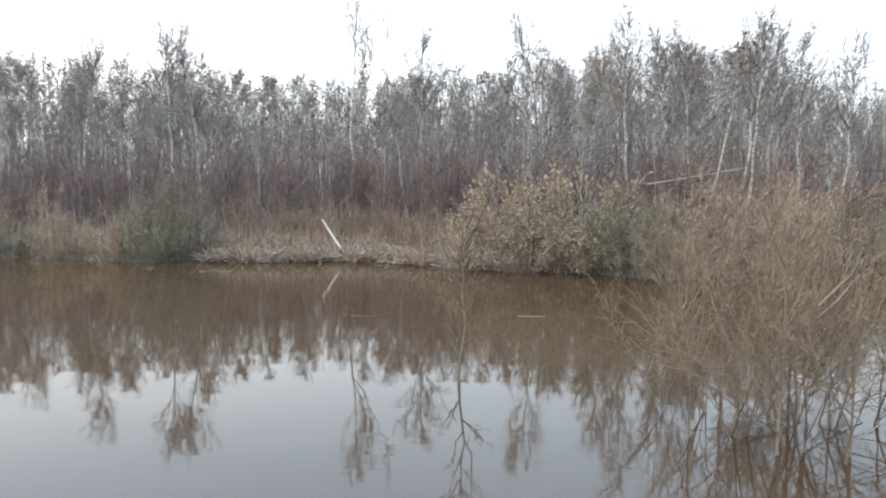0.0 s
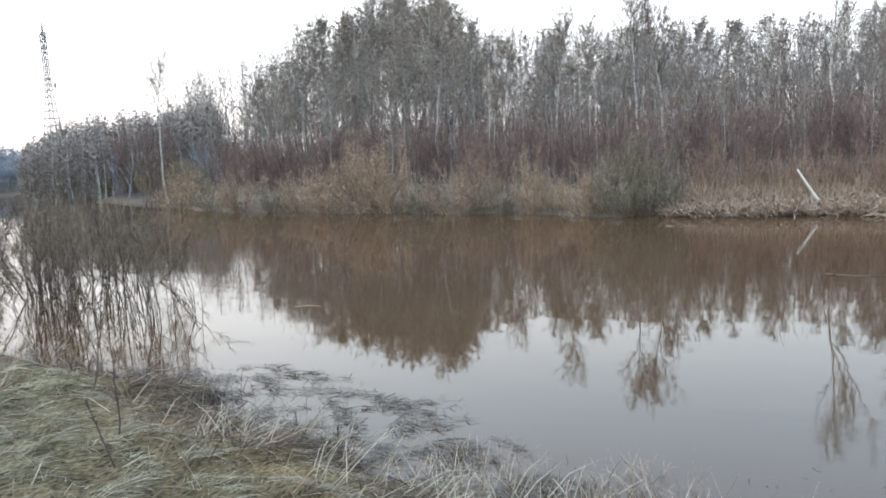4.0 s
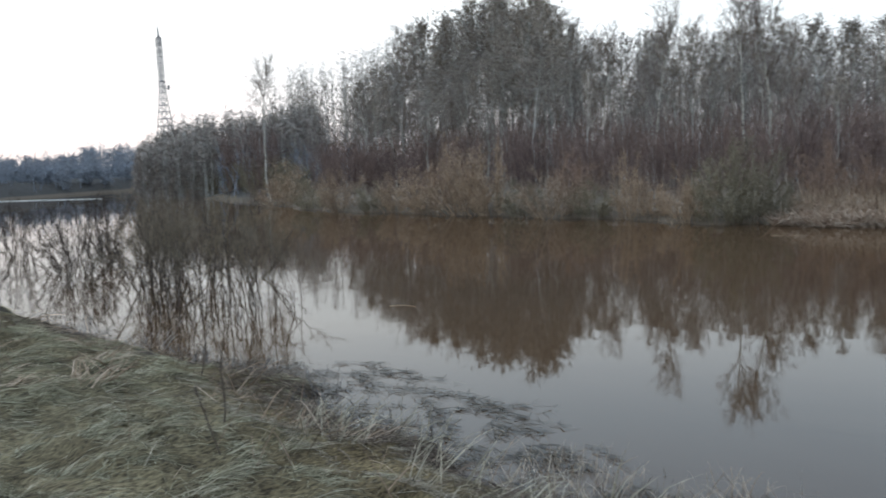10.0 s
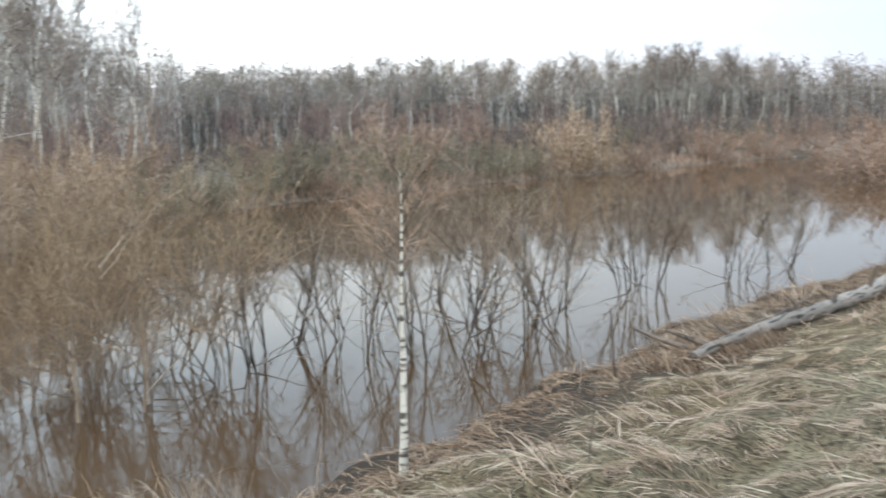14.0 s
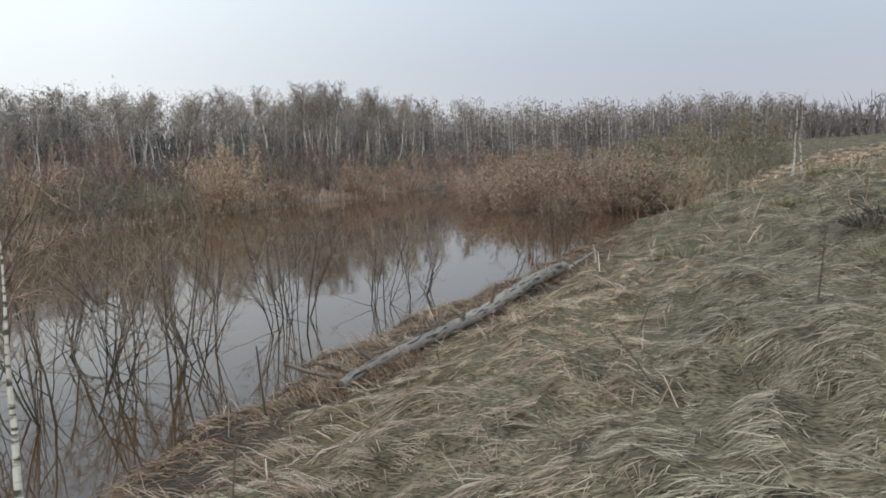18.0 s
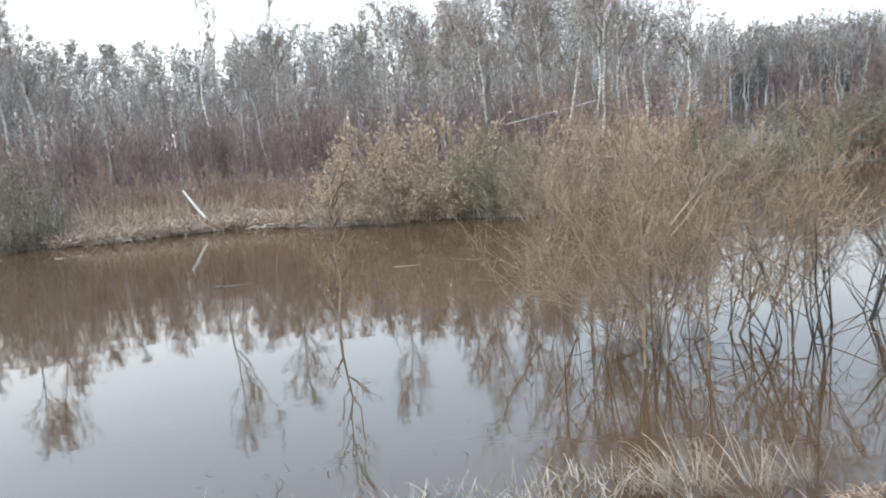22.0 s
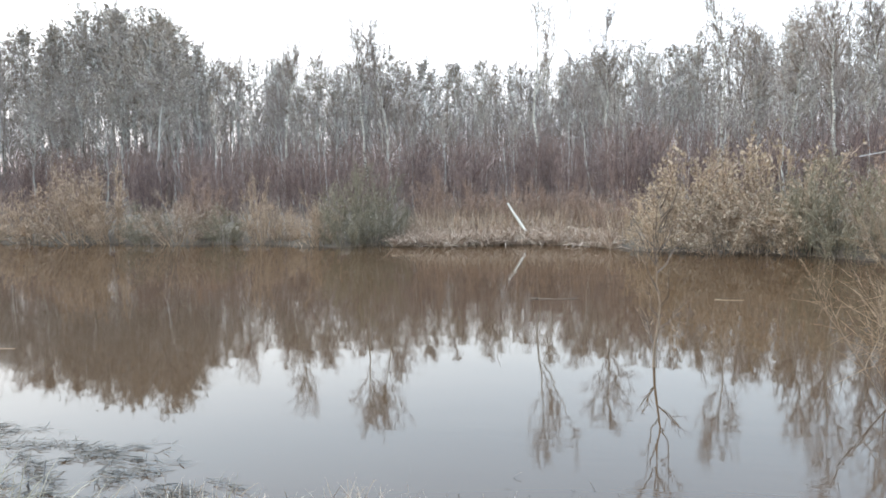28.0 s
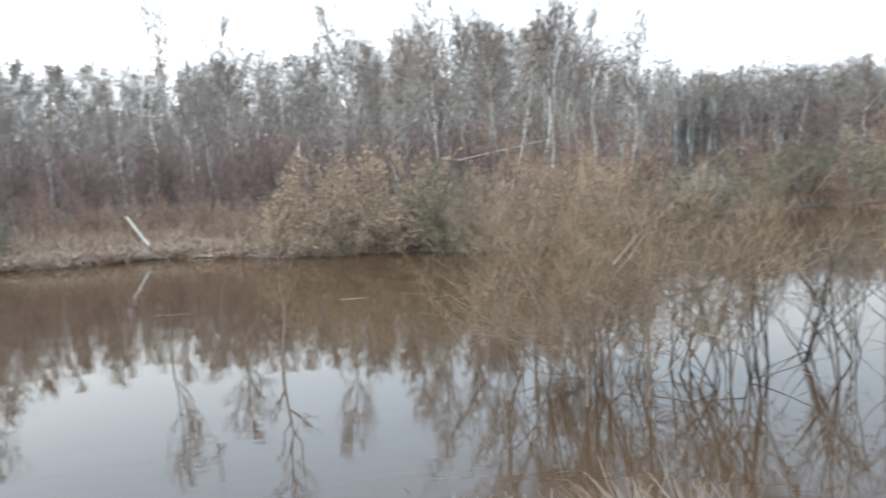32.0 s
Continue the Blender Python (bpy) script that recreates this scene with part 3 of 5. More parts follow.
def shrub(h, w, stems, twigs, stem_mat, twig_mat, flakes=0, flake_mat=None, stem_r=0.012, twig_r=0.008, foot=0.2, sub=4, twig_from=0.3, low=75.0, name="bush", reach=0.16, crook=0.03, leaf=0.035, lean=0.0, forks=0):
    """A domed bush: stems fan out from the foot to a rounded, uneven top."""
    root = new(name)
    az = rng.random(stems) * 2 * np.pi
    th = np.radians(low) * np.sqrt(rng.random(stems))
    k = (0.55 + 0.45 * rng.random(stems) ** 0.6)
    end = np.stack([np.cos(az) * np.sin(th) * w * k + lean * h * k, np.sin(az) * np.sin(th) * w * k, h * np.cos(th) ** 0.7 * k], -1)
    base = np.stack([np.cos(az), np.sin(az), 0 * az], -1) * (foot * np.sqrt(rng.random(stems)))[:, None]
    base[:, 2] = -0.3
    mid = base * 0.6 + end * np.array([0.42, 0.42, 0.5]) + rng.normal(size=base.shape) * crook * h
    t = np.linspace(0, 1, 6)[None, :, None]
    P = (1 - t) ** 2 * base[:, None] + 2 * t * (1 - t) * mid[:, None] + t * t * end[:, None]
    wob = rng.normal(size=P.shape) * crook * 0.28 * h
    wob[:, 0] = 0
    P = P + wob
    b = Buf()
    b.tubes(P, stem_r * (0.6 + 0.8 * rng.random((stems, 1))) * np.linspace(1, 0.25, 6)[None], 3)
    if forks:
        fa = along(P, 0.15 + 0.6 * rng.random((stems, forks))).reshape(-1, 3)
        fd = spread(np.repeat(unit(end - base)[:, None], forks, 1), 0.6).reshape(-1, 3)
        fd[:, 2] = np.abs(fd[:, 2]) + 0.15
        F = grow(fa, unit(fd), h * (0.25 + 0.3 * rng.random(len(fa))), 6, 0.06, 0.012)
        b.tubes(F, stem_r * 0.55 * (0.7 + 0.6 * rng.random((len(fa), 1))) * np.linspace(1, 0.25, 6)[None], 3)
        P = np.concatenate([P, F])
        end, base = P[:, -1], P[:, 0]
        stems = len(P)
    many("stem", b, stem_mat, root)
    b = Buf()
    A = along(P, twig_from + (1 - twig_from) * rng.random((stems, twigs)) ** 0.75).reshape(-1, 3)
    out = unit(end - base)
    D = spread(np.repeat(out[:, None], twigs, 1), 0.5).reshape(-1, 3)
    D[:, 2] += 0.2
    D = unit(D)
    L = h * reach * (0.6 + 0.9 * rng.random(len(A)))
    E = A + D * L[:, None]
    b.spikes(A, E, twig_r)
    u = rng.random((len(A), sub, 1)) * 0.85 + 0.1
    qa = A[:, None] * (1 - u) + E[:, None] * u
    sd = spread(np.repeat(D[:, None], sub, 1), 0.6)
    qb = qa + sd * (L[:, None] * (0.35 + 0.5 * rng.random((len(A), sub))))[..., None]
    qa, qb = qa.reshape(-1, 3), qb.reshape(-1, 3)
    b.spikes(qa, qb, twig_r * 0.8)
    many("twig", b, twig_mat, root)
    if flakes:
        b = Buf()
        pick = rng.integers(0, len(qb), flakes)
        b.flakes(qb[pick] + rng.normal(size=(flakes, 3)) * 0.03, leaf * (0.6 + 0.8 * rng.random(flakes)), 0.55 if flake_mat is M_BUD else 0.26)
        many("leaf" if flake_mat is M_BUD else "bud", b, flake_mat, root)
    return root


USED = set()


def place(ob, x, y, label, category, group="", turn=None, size=1.0, z=None, tall=1.0, tilt=(0, 0), wide=1.0):
    """Puts the first use of a built thing down itself, and copies for all the rest."""
    turn = rng.random() * 360 if turn is None else turn
    m = pose(x, y, zat(x, y) if z is None else z, tilt[0], tilt[1], 0) @ pose(0, 0, 0, 0, 0, turn) @ Matrix.Diagonal((size * wide, size * wide, size * tall, 1))
    if ob.name in USED:
        made = copy_thing(ob, m @ Matrix.Diagonal((*ob.scale, 1)).inverted())
    else:
        USED.add(ob.name)
        made = ob
        ob.matrix_basis = m
    return tagged(made, label, category, group)


def at(az, dist):
    """A place on the plan by bearing (degrees to the left of +y) and distance."""
    return -dist * math.sin(radians(az)), dist * math.cos(radians(az))


def bearing(x, y):
    return math.degrees(math.atan2(-x, y))


def wood(name, spots, label, mat, limbs=16, twigs=70, flakes=40, trunk=0.07, low=0.4, wide=0.15, fine=0.02, flake=0.1, bark=None, reach=0.045):
    """A wood without number in one mesh: trunks, limbs and fuzzy crowns."""
    b = Buf()
    S = np.array(spots)
    z = zg(S[:, 0], S[:, 1])
    h = S[:, 2]
    base = np.stack([S[:, 0], S[:, 1], z - 0.3], -1)
    top = base + np.stack([0.04 * h * rng.normal(size=len(h)), 0 * h, h * 0.97], -1)
    mid = (base + top) / 2 + rng.normal(size=base.shape) * 0.02 * h[:, None]
    P = np.stack([base, mid, top], 1)
    if bark is None:
        b.tubes(P, trunk * (0.6 + 0.6 * rng.random((len(h), 1))) * np.array([1, 0.6, 0.1])[None], 4)
    cw = wide * h * (0.75 + 0.5 * rng.random(len(h)))
    lo = np.clip(low + 0.12 * rng.normal(size=len(h)), 0.08, 0.7)

    def crown_points(n):
        q = unit(rng.normal(size=(len(h), n, 3))) * rng.random((len(h), n, 1)) ** 0.45
        u = (q[..., 2] + 1) / 2
        r = cw[:, None] * (1.05 - 0.55 * u)
        c = along(P, lo[:, None] + (1 - lo[:, None]) * u)
        return c + np.stack([q[..., 0] * r, q[..., 1] * r, 0.04 * h[:, None] * rng.normal(size=u.shape)], -1), u

    E, u = crown_points(limbs)
    A = along(P, np.clip(lo[:, None] + (1 - lo[:, None]) * u - 0.1, 0.05, 0.97))
    b.spikes(A.reshape(-1, 3), E.reshape(-1, 3), fine * 1.5)
    T, u = crown_points(twigs)
    D = unit(rng.normal(size=T.shape) + np.array([0, 0, 0.5]))
    b.spikes((T - D * 0.9 * reach * h[:, None, None]).reshape(-1, 3), (T + D * 1.1 * reach * h[:, None, None]).reshape(-1, 3), fine)
    if flakes:
        Q, u = crown_points(flakes)
        b.flakes(Q.reshape(-1, 3), flake * (0.5 + rng.random(Q.shape[0] * Q.shape[1])), 0.11, 0.1)
    ob = tagged(new(name, b.mesh(name, mat)), label, "woods", kind="stuff")
    if bark is not None:
        b = Buf()
        b.tubes(P, trunk * (0.6 + 0.6 * rng.random((len(h), 1))) * np.array([1, 0.6, 0.1])[None], 4)
        tr = tagged(new("trunk", b.mesh("trunk", bark)), kind="stuff")
        tr.parent = ob
    return ob


def undergrowth(name, spots, label, mat, stem_r=0.014, twigs=6, fine=0.012):
    """Bare brushwood without number: upright stems with side twigs."""
    b = Buf()
    S = np.array(spots)
    h = S[:, 2]
    base = np.stack([S[:, 0], S[:, 1], np.maximum(zg(S[:, 0], S[:, 1]), -0.2) - 0.1], -1)
    D = unit(np.stack([0.22 * rng.normal(size=len(h)), 0.22 * rng.normal(size=len(h)), np.ones(len(h))], -1))
    top = base + D * h[:, None]
    b.spikes(base, top, stem_r)
    u = 0.2 + 0.8 * rng.random((len(h), twigs, 1)) ** 0.8
    A = base[:, None] * (1 - u) + top[:, None] * u
    T = spread(np.repeat(D[:, None], twigs, 1), 0.45)
    E = A + T * (h[:, None] * (0.12 + 0.22 * rng.random((len(h), twigs))))[..., None]
    b.spikes(A.reshape(-1, 3), E.reshape(-1, 3), fine)
    return tagged(new(name, b.mesh(name, mat)), label, "brushwood", kind="stuff")


# ---- ground and water ----
def stepped(spans):
    out = []
    for a, b, step in spans:
        out.append(np.arange(a, b, step))
    return np.unique(np.concatenate(out + [np.array([spans[-1][1]])]).round(4))


def grid_mesh(name, xs, ys, height, mat):
    X, Y = np.meshgrid(xs, ys, indexing="ij")
    b = Buf()
    i = np.arange(X.size).reshape(X.shape)
    q = np.stack([i[:-1, :-1], i[1:, :-1], i[1:, 1:], i[:-1, 1:]], -1).reshape(-1, 4)
    b.add(np.stack([X, Y, height(X, Y)], -1), q)
    return new(name, b.mesh(name, mat, True))


xs = stepped([(-3000, -400, 260), (-400, -120, 14), (-120, -40, 2.0), (-40, -14, 0.5), (-14, 16, 0.2), (16, 34, 0.4), (34, 100, 2.0), (100, 400, 15), (400, 3000, 260)])
ys = stepped([(-3000, -200, 280), (-200, -40, 16), (-40, -8, 1.0), (-8, 6, 0.14), (6, 20, 0.5), (20, 34, 0.5), (34, 80, 2.0), (80, 400, 12), (400, 3000, 260)])
ground = tagged(grid_mesh("ground", xs, ys, zg, M_GROUND), "river banks matted with dry straw-coloured grass", "ground", kind="structure")
wx, wy = stepped([(-420, -120, 30), (-120, 120, 4), (120, 420, 30)]), stepped([(3, 60, 3), (60, 340, 20)])
water = tagged(grid_mesh("water", wx, wy, lambda x, y: 0 * x, M_WATER), "calm brown flood water of a small river", "water", kind="structure")

# ---- forest on the far bank ----
SKY = [(-27.5, 5.4), (-26, 6.8), (-24.5, 8.4), (-21, 8.6), (-17, 9.6), (-9, 9.8), (-4, 9.5), (0, 8.9), (3, 9.0), (6, 8.2), (10, 7.9), (15, 7.9), (20, 8.1), (25.5, 8.4), (30, 8.8), (33.6, 8.7), (34.6, 10.2), (36, 10.9),
       (39, 11.4), (41, 10.6), (42.5, 9.8), (45.7, 9.6), (48, 8.8), (53, 7.5), (54.5, 6.3), (57, 4.2)]


def sky_height(x, y):
    return 2.45 + math.hypot(x, y) * math.tan(radians(interp(SKY, bearing(x, y)))) - zat(x, y)


ASPENS = [tree(10, 0.085, 0.46, 0.115, 24, 6, M_GREY, M_TWIG, flakes=230, upright=1.5, lean=0.012 * k, twig_r=0.016, flake_size=0.075) for k in range(4)]
DENSE = [tree(10, 0.1, 0.4, 0.165, 34, 7, M_GREY, M_TWIG, flakes=700, upright=1.2, twig_r=0.016, flake_size=0.08) for k in range(3)]
BIRCHES = [tree(10, 0.105, 0.55, 0.175, 26, 8, M_BIRCH, M_BIRCHTWIG, upright=1.25, droop=0.02, fork=k == 0, twig_r=0.012, sub=5, limb_r=0.016, peak=0.32) for k in range(4)]
THIN = [tree(10, 0.06, 0.5, 0.09, 16, 6, M_BROWN if k else M_BIRCH, M_TWIG, flakes=170, upright=1.4, lean=0.02 * k, sides=5, flake_size=0.07) for k in range(3)]
FOREST = "trees of the forest on the far bank"

# tall birches that stand out of the forest: bearing, distance, elevation of the top, variant, tilt
for az, d, el, k, tilt in [(10.1, 33.5, 11.7, 0, 0), (22.6, 34, 10.1, 1, 1), (20.9, 33.5, 10.4, 2, -4), (5.3, 35, 10.6, 3, 0), (-1.7, 32.5, 11.2, 1, -1), (-6.2, 33, 9.8, 2, 1), (-9.0, 31, 11.8, 3, 0),
                           (-13.6, 31, 10.6, 2, 1), (-17.2, 28.5, 10.8, 1, 0), (-18.2, 31, 10.2, 3, 2), (-16.3, 34, 10.6, 2, 0), (55.2, 53, 7.0, 1, 0), (28.3, 40, 9.3, 2, 2), (-11, 38, 10.2, 1, 1), (-20.2, 34, 9.9, 3, 0), (-22.4, 33, 9.2, 2, -2)]:
    x, y = at(az, d)
    h = 2.45 + d * math.tan(radians(el)) - zat(x, y)
    place(BIRCHES[k], x, y, "tall bare white-barked birch at the forest edge", "tree", "tall birches", size=h / 10, turn=10 if k == 0 else None, tilt=(0, tilt))
x, y = at(-13.6, 27.4)
place(THIN[0], x, y, "pale birch trunk leaning hard against its neighbours", "tree", "tall birches", size=0.66, turn=0, tilt=(0, 17), wide=1.6)

count = 0
for f0, f1, n in [(4.5, 9, 46), (9, 15, 66), (16, 23, 62), (23, 32, 68)]:
    for k in range(n):
        x = (-41 + 55 * (k + 0.1 + 0.8 * rng.random()) / n) * (1 + 0.014 * f0)
        y = max(float(far_shore(x)), 24.5) + f0 + (f1 - f0) * rng.random()
        az = bearing(x, y)
        if az < -26.2 or az > 54.5:
            continue
        low, high = (0.5, 0.76) if f0 < 10 and az < 50 else (0.84, 1.0)
        h = min(max(sky_height(x, y) * (low + (high - low) * rng.random()), 3.4), 17)
        dense, kind = 34.6 < az < 47, rng.random()
        if dense and kind < 0.7 or kind < 0.12:
            ob, label = DENSE[count % 3], "slender grey aspen with a thick crown hung with catkins"
        elif kind < 0.6:
            ob, label = ASPENS[count % 4], "slender bare grey aspen in the forest"
        elif kind < 0.8:
            ob, label = BIRCHES[1 + count % 3], "slender bare birch with a pale trunk in the forest"
        else:
            ob, label = THIN[count % 3], "thin bare young tree in the forest"
        place(ob, x, y, label, "tree", FOREST, size=h / 10, wide=1.15)
        count += 1

spots = []
for k in range(760):
    az, f = -25.5 + 79.5 * rng.random(), 26 + 40 * rng.random() ** 0.8
    x, y = at(az, float(far_shore(-30 * math.tan(radians(az)))) / math.cos(radians(az)) + f)
    deep = 0.76 + 0.16 * min(1.0, max(0.0, (f - 17) / 18))
    spots.append((x, y, min(max(sky_height(x, y) * (deep + (1 - deep) * rng.random()), 4), 19)))
wood("back_woods", spots, "deep bare woodland behind the forest edge", M_TWIG, 9, 24, 75, 0.085, 0.26, 0.13, 0.024, 0.26, bark=M_GREY, reach=0.034)

spots = []
for k in range(620):
    az = -24.5 - 41 * rng.random()
    d = np.interp(-az, [25, 45, 66], [80, 88, 112]) + 34 * rng.random()
    x, y = at(az, d)
    el = np.interp(-az, [26, 34, 44, 52, 60, 64], [7.1, 7.0, 6.8, 6.1, 5.6, 4.9])
    spots.append((x, y, 2.45 + d * math.tan(radians(el)) * (0.68 + 0.3 * rng.random() ** 1.3) - zat(x, y)))
near_half = [p for p in spots if bearing(p[0], p[1]) > -50]
far_half = [p for p in spots if bearing(p[0], p[1]) <= -50]
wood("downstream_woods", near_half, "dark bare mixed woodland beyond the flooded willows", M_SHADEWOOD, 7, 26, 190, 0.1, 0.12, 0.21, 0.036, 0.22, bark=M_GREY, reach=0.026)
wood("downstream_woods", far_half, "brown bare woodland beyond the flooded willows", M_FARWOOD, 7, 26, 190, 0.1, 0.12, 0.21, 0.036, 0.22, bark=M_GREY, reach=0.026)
spots = []
for k in range(1500):
    az = -24 - 43 * rng.random()
    d = np.interp(-az, [25, 45, 66], [72, 80, 104]) + 40 * rng.random()
    x, y = at(az, d)
    spots.append((x, y, 3.0 + 4.0 * rng.random()))
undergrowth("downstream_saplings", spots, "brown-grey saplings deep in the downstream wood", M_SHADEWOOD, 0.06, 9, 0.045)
spots = []
for k in range(680):
    az, d = -56 - 40 * rng.random(), 108 + 40 * rng.random()
    x, y = at(az, d)
    el = np.interp(-az, [56, 68, 78, 90, 94, 102], [5.4, 4.7, 4.2, 3.9, 2.3, 1.6])
    if float(near_shore(x)) - 1 < y < float(far_shore(x)) + 1:
        continue
    spots.append((x, y, 2.45 + d * math.tan(radians(el)) * (0.7 + 0.33 * rng.random() ** 1.3) - zat(x, y)))
wood("field_edge_woods", spots, "distant bare wood along the edge of the field", M_FARWOOD, 6, 20, 90, 0.12, 0.12, 0.24, 0.055, 0.42, bark=M_GREY, reach=0.026)
spots = []
for k in range(170):
    az, d = -90 - 16 * rng.random(), 200 + 60 * rng.random()
    x, y = at(az, d)
    spots.append((x, y, max(2.45 + d * math.tan(radians(1.5)) * (0.8 + 0.25 * rng.random()) - zat(x, y), 2)))
wood("field_end_woods", spots, "dark hazy wood beyond the end of the field", M_FARWOOD, 8, 20, 90, 0.15, 0.05, 0.35, 0.06, 0.75)
spots = []
for k in range(260):
    az, d = 51.5 + 12 * rng.random(), 70 + 30 * rng.random()
    x, y = at(az, d)
    el = np.interp(az, [52, 56, 61, 62, 63.5], [5.2, 4.7, 4.1, 3.5, 2.2])
    spots.append((x, y, max(2.45 + d * math.tan(radians(el)) * (0.7 + 0.3 * rng.random()) - zat(x, y), 1.5)))
wood("upstream_woods", spots, "bare woodland at the bend of the river", M_TWIG, 10, 16, 150, 0.09, 0.16, 0.17, 0.03, 0.34, bark=M_GREY, reach=0.035)
spots = []
for k in range(430):
    az, d = 55 + 50 * rng.random(), 190 + 90 * rng.random()
    x, y = at(az, d)
    el = np.interp(az, [56, 66.6, 67.2, 72, 78, 90, 104], [2.2, 2.1, 1.45, 1.4, 2.1, 2.1, 1.9])
    spots.append((x, y, max(2.45 + d * math.tan(radians(el)) * (0.75 + 0.27 * rng.random()) - zat(x, y), 2.5)))
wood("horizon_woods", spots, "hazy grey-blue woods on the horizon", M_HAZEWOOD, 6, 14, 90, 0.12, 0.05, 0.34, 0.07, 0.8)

# trees along the front of the downstream wood
for k in range(96):
    az = -26 - 40 * (k + rng.random()) / 96
    d = np.interp(-az, [26, 45, 66], [68, 76, 98]) + 12 * rng.random()
    x, y = at(az, d)
    el = np.interp(-az, [26, 34, 44, 52, 60, 66], [5.7, 5.6, 5.5, 5.1, 5.0, 4.2])
    h = 2.45 + d * math.tan(radians(el)) * (0.74 + 0.26 * rng.random()) - zat(x, y)
    kind = rng.random()
    ob, label = (ASPENS[k % 4], "slender bare grey aspen of the downstream wood") if kind < 0.55 else (DENSE[k % 3], "grey aspen with a rounded crown in the downstream wood") if kind < 0.8 else (THIN[k % 3], "thin bare young tree of the downstream wood")
    place(ob, x, y, label, "tree", "trees of the downstream wood", size=h / 10, wide=1.5)

# birches with pale forked trunks in the downstream wood
for k, az in enumerate([-45.8, -37.0, -58.4, -58.9, -59.3, -59.7, -60.3, -62.3, -62.7, -63.2, -64.6, -32.3, -33.0, -30.2, -52.6, -53.2, -49.8, -41.2, -47.6, -55.6, -66.4, -69.5]):
    d = np.interp(-az, [30, 45, 60, 70], [60, 66, 84, 96])
    x, y = at(az, d)
    el = np.interp(-az, [30, 45, 58, 61, 63, 65, 70], [4.4, 4.9, 5.6, 5.5, 4.9, 4.5, 3.8]) - 0.25 * rng.random()
    place(BIRCHES[0 if k < 2 else 1 + k % 3], x, y, "pale birch standing out of the far wood", "tree", "far pale birches", size=(2.45 + d * math.tan(radians(el)) - zat(x, y)) / 10, wide=1.5, tilt=(0, 5 * rng.normal()))

# ---- brushwood, thickets and bushes of the far bank ----
spots = []
for k in range(5600):
    x, f = -46 + 62 * rng.random(), 4.2 + 23 * rng.random() ** 1.2
    y = max(float(far_shore(x)), 24.4) + f
    if bearing(x, y) > -27:
        spots.append((x, y, (1.2 + 1.7 * rng.random()) * (1 + 0.022 * f)))
undergrowth("forest_brushwood", spots, "dark purple-brown brushwood under the forest", M_PURPLE, 0.014, 8, 0.011)
spots = []
for k in range(2600):
    az, f = -25.5 + 79 * rng.random(), 14 + 50 * rng.random()
    x, y = at(az, float(far_shore(-30 * math.tan(radians(az)))) / math.cos(radians(az)) + f)
    spots.append((x, y, 2.2 + 3.6 * rng.random() + 0.03 * f))
undergrowth("forest_saplings", spots, "grey-brown saplings deep between the trunks", M_BIRCHTWIG, 0.03, 9, 0.022)
spots = []
for k in range(4600):
    az, d = -22 - 66 * rng.random(), 40 + 50 * rng.random()
    x, y = at(az, d)
    if y > float(far_shore(x)) + 1.5:
        el = np.interp(-az, [22, 32, 45, 53, 62, 72, 88], [0.2, -0.2, 0.8, 1.4, 1.5, 0.8, 0.4])
        spots.append((x, y, max((2.45 + d * math.tan(radians(el)) - zat(x, y)) * (0.6 + 0.45 * rng.random()), 1.0)))
undergrowth("flood_plain_brushwood", spots, "dark brown brushwood of the flood plain downstream", M_DUSKBROWN, 0.035, 8, 0.028)
spots = []
for k in range(1800):
    az, d = -55 - 45 * rng.random(), 100 + 50 * rng.random()
    x, y = at(az, d)
    if not float(near_shore(x)) < y < float(far_shore(x)):
        spots.append((x, y, 2.0 + 3.0 * rng.random()))
undergrowth("field_brushwood", spots, "brown brushwood along the field edge", M_FARWOOD, 0.08, 6, 0.06)
spots = []
for k in range(420):
    az, d = 58 + 38 * rng.random(), 100 + 70 * rng.random()
    x, y = at(az, d)
    if not float(near_shore(x)) - 1 < y < float(far_shore(x)) + 1:
        spots.append((x, y, max(2.45 + d * math.tan(radians(0.8)) * (0.4 + 0.6 * rng.random()) - zat(x, y), 2.0)))
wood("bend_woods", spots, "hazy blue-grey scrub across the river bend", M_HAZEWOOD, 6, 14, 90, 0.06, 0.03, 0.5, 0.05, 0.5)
spots = []
for k in range(3600):
    az, d = 48 + 46 * rng.random(), 60 + 110 * rng.random()
    x, y = at(az, d)
    if (y > float(far_shore(x)) + 1.0 or y < float(near_shore(x)) - 1.0) and not (az > 76 and d < 90):
        spots.append((x, y, 1.6 + 2.2 * rng.random()))
# Same painted haze colour for the brushwood round the bend.
undergrowth("bend_brushwood", spots, "haze-tinted brushwood round the river bend", M_HAZEWOOD, 0.05, 6, 0.04)

THICKET = [shrub(4.0, 1.9, 26, 7, M_PURPLE, M_PURPLE, stem_r=0.02, twig_r=0.012, foot=0.7, low=38, twig_from=0.25) for k in range(3)]
TANBUSH = [shrub(2.3, 1.7, 34, 9, M_TAN, M_TAN, flakes=1900, flake_mat=M_TAN, leaf=0.055, stem_r=0.02, twig_r=0.011, foot=0.5, sub=5, low=84, twig_from=0.22) for k in range(3)]
OLIVEBUSH = [shrub(2.3, 1.7, 34, 9, M_OLIVE, M_OLIVE, flakes=1900, flake_mat=M_OLIVE, leaf=0.055, stem_r=0.02, twig_r=0.011, foot=0.5, sub=5, low=84, twig_from=0.22) for k in range(2)]
LEAFBUSH = [shrub(2.9, 2.0, 28, 8, M_TAN, M_TAN, flakes=1700, flake_mat=M_BUD, stem_r=0.016, twig_r=0.012, foot=0.5, low=84, leaf=0.055) for k in range(2)]
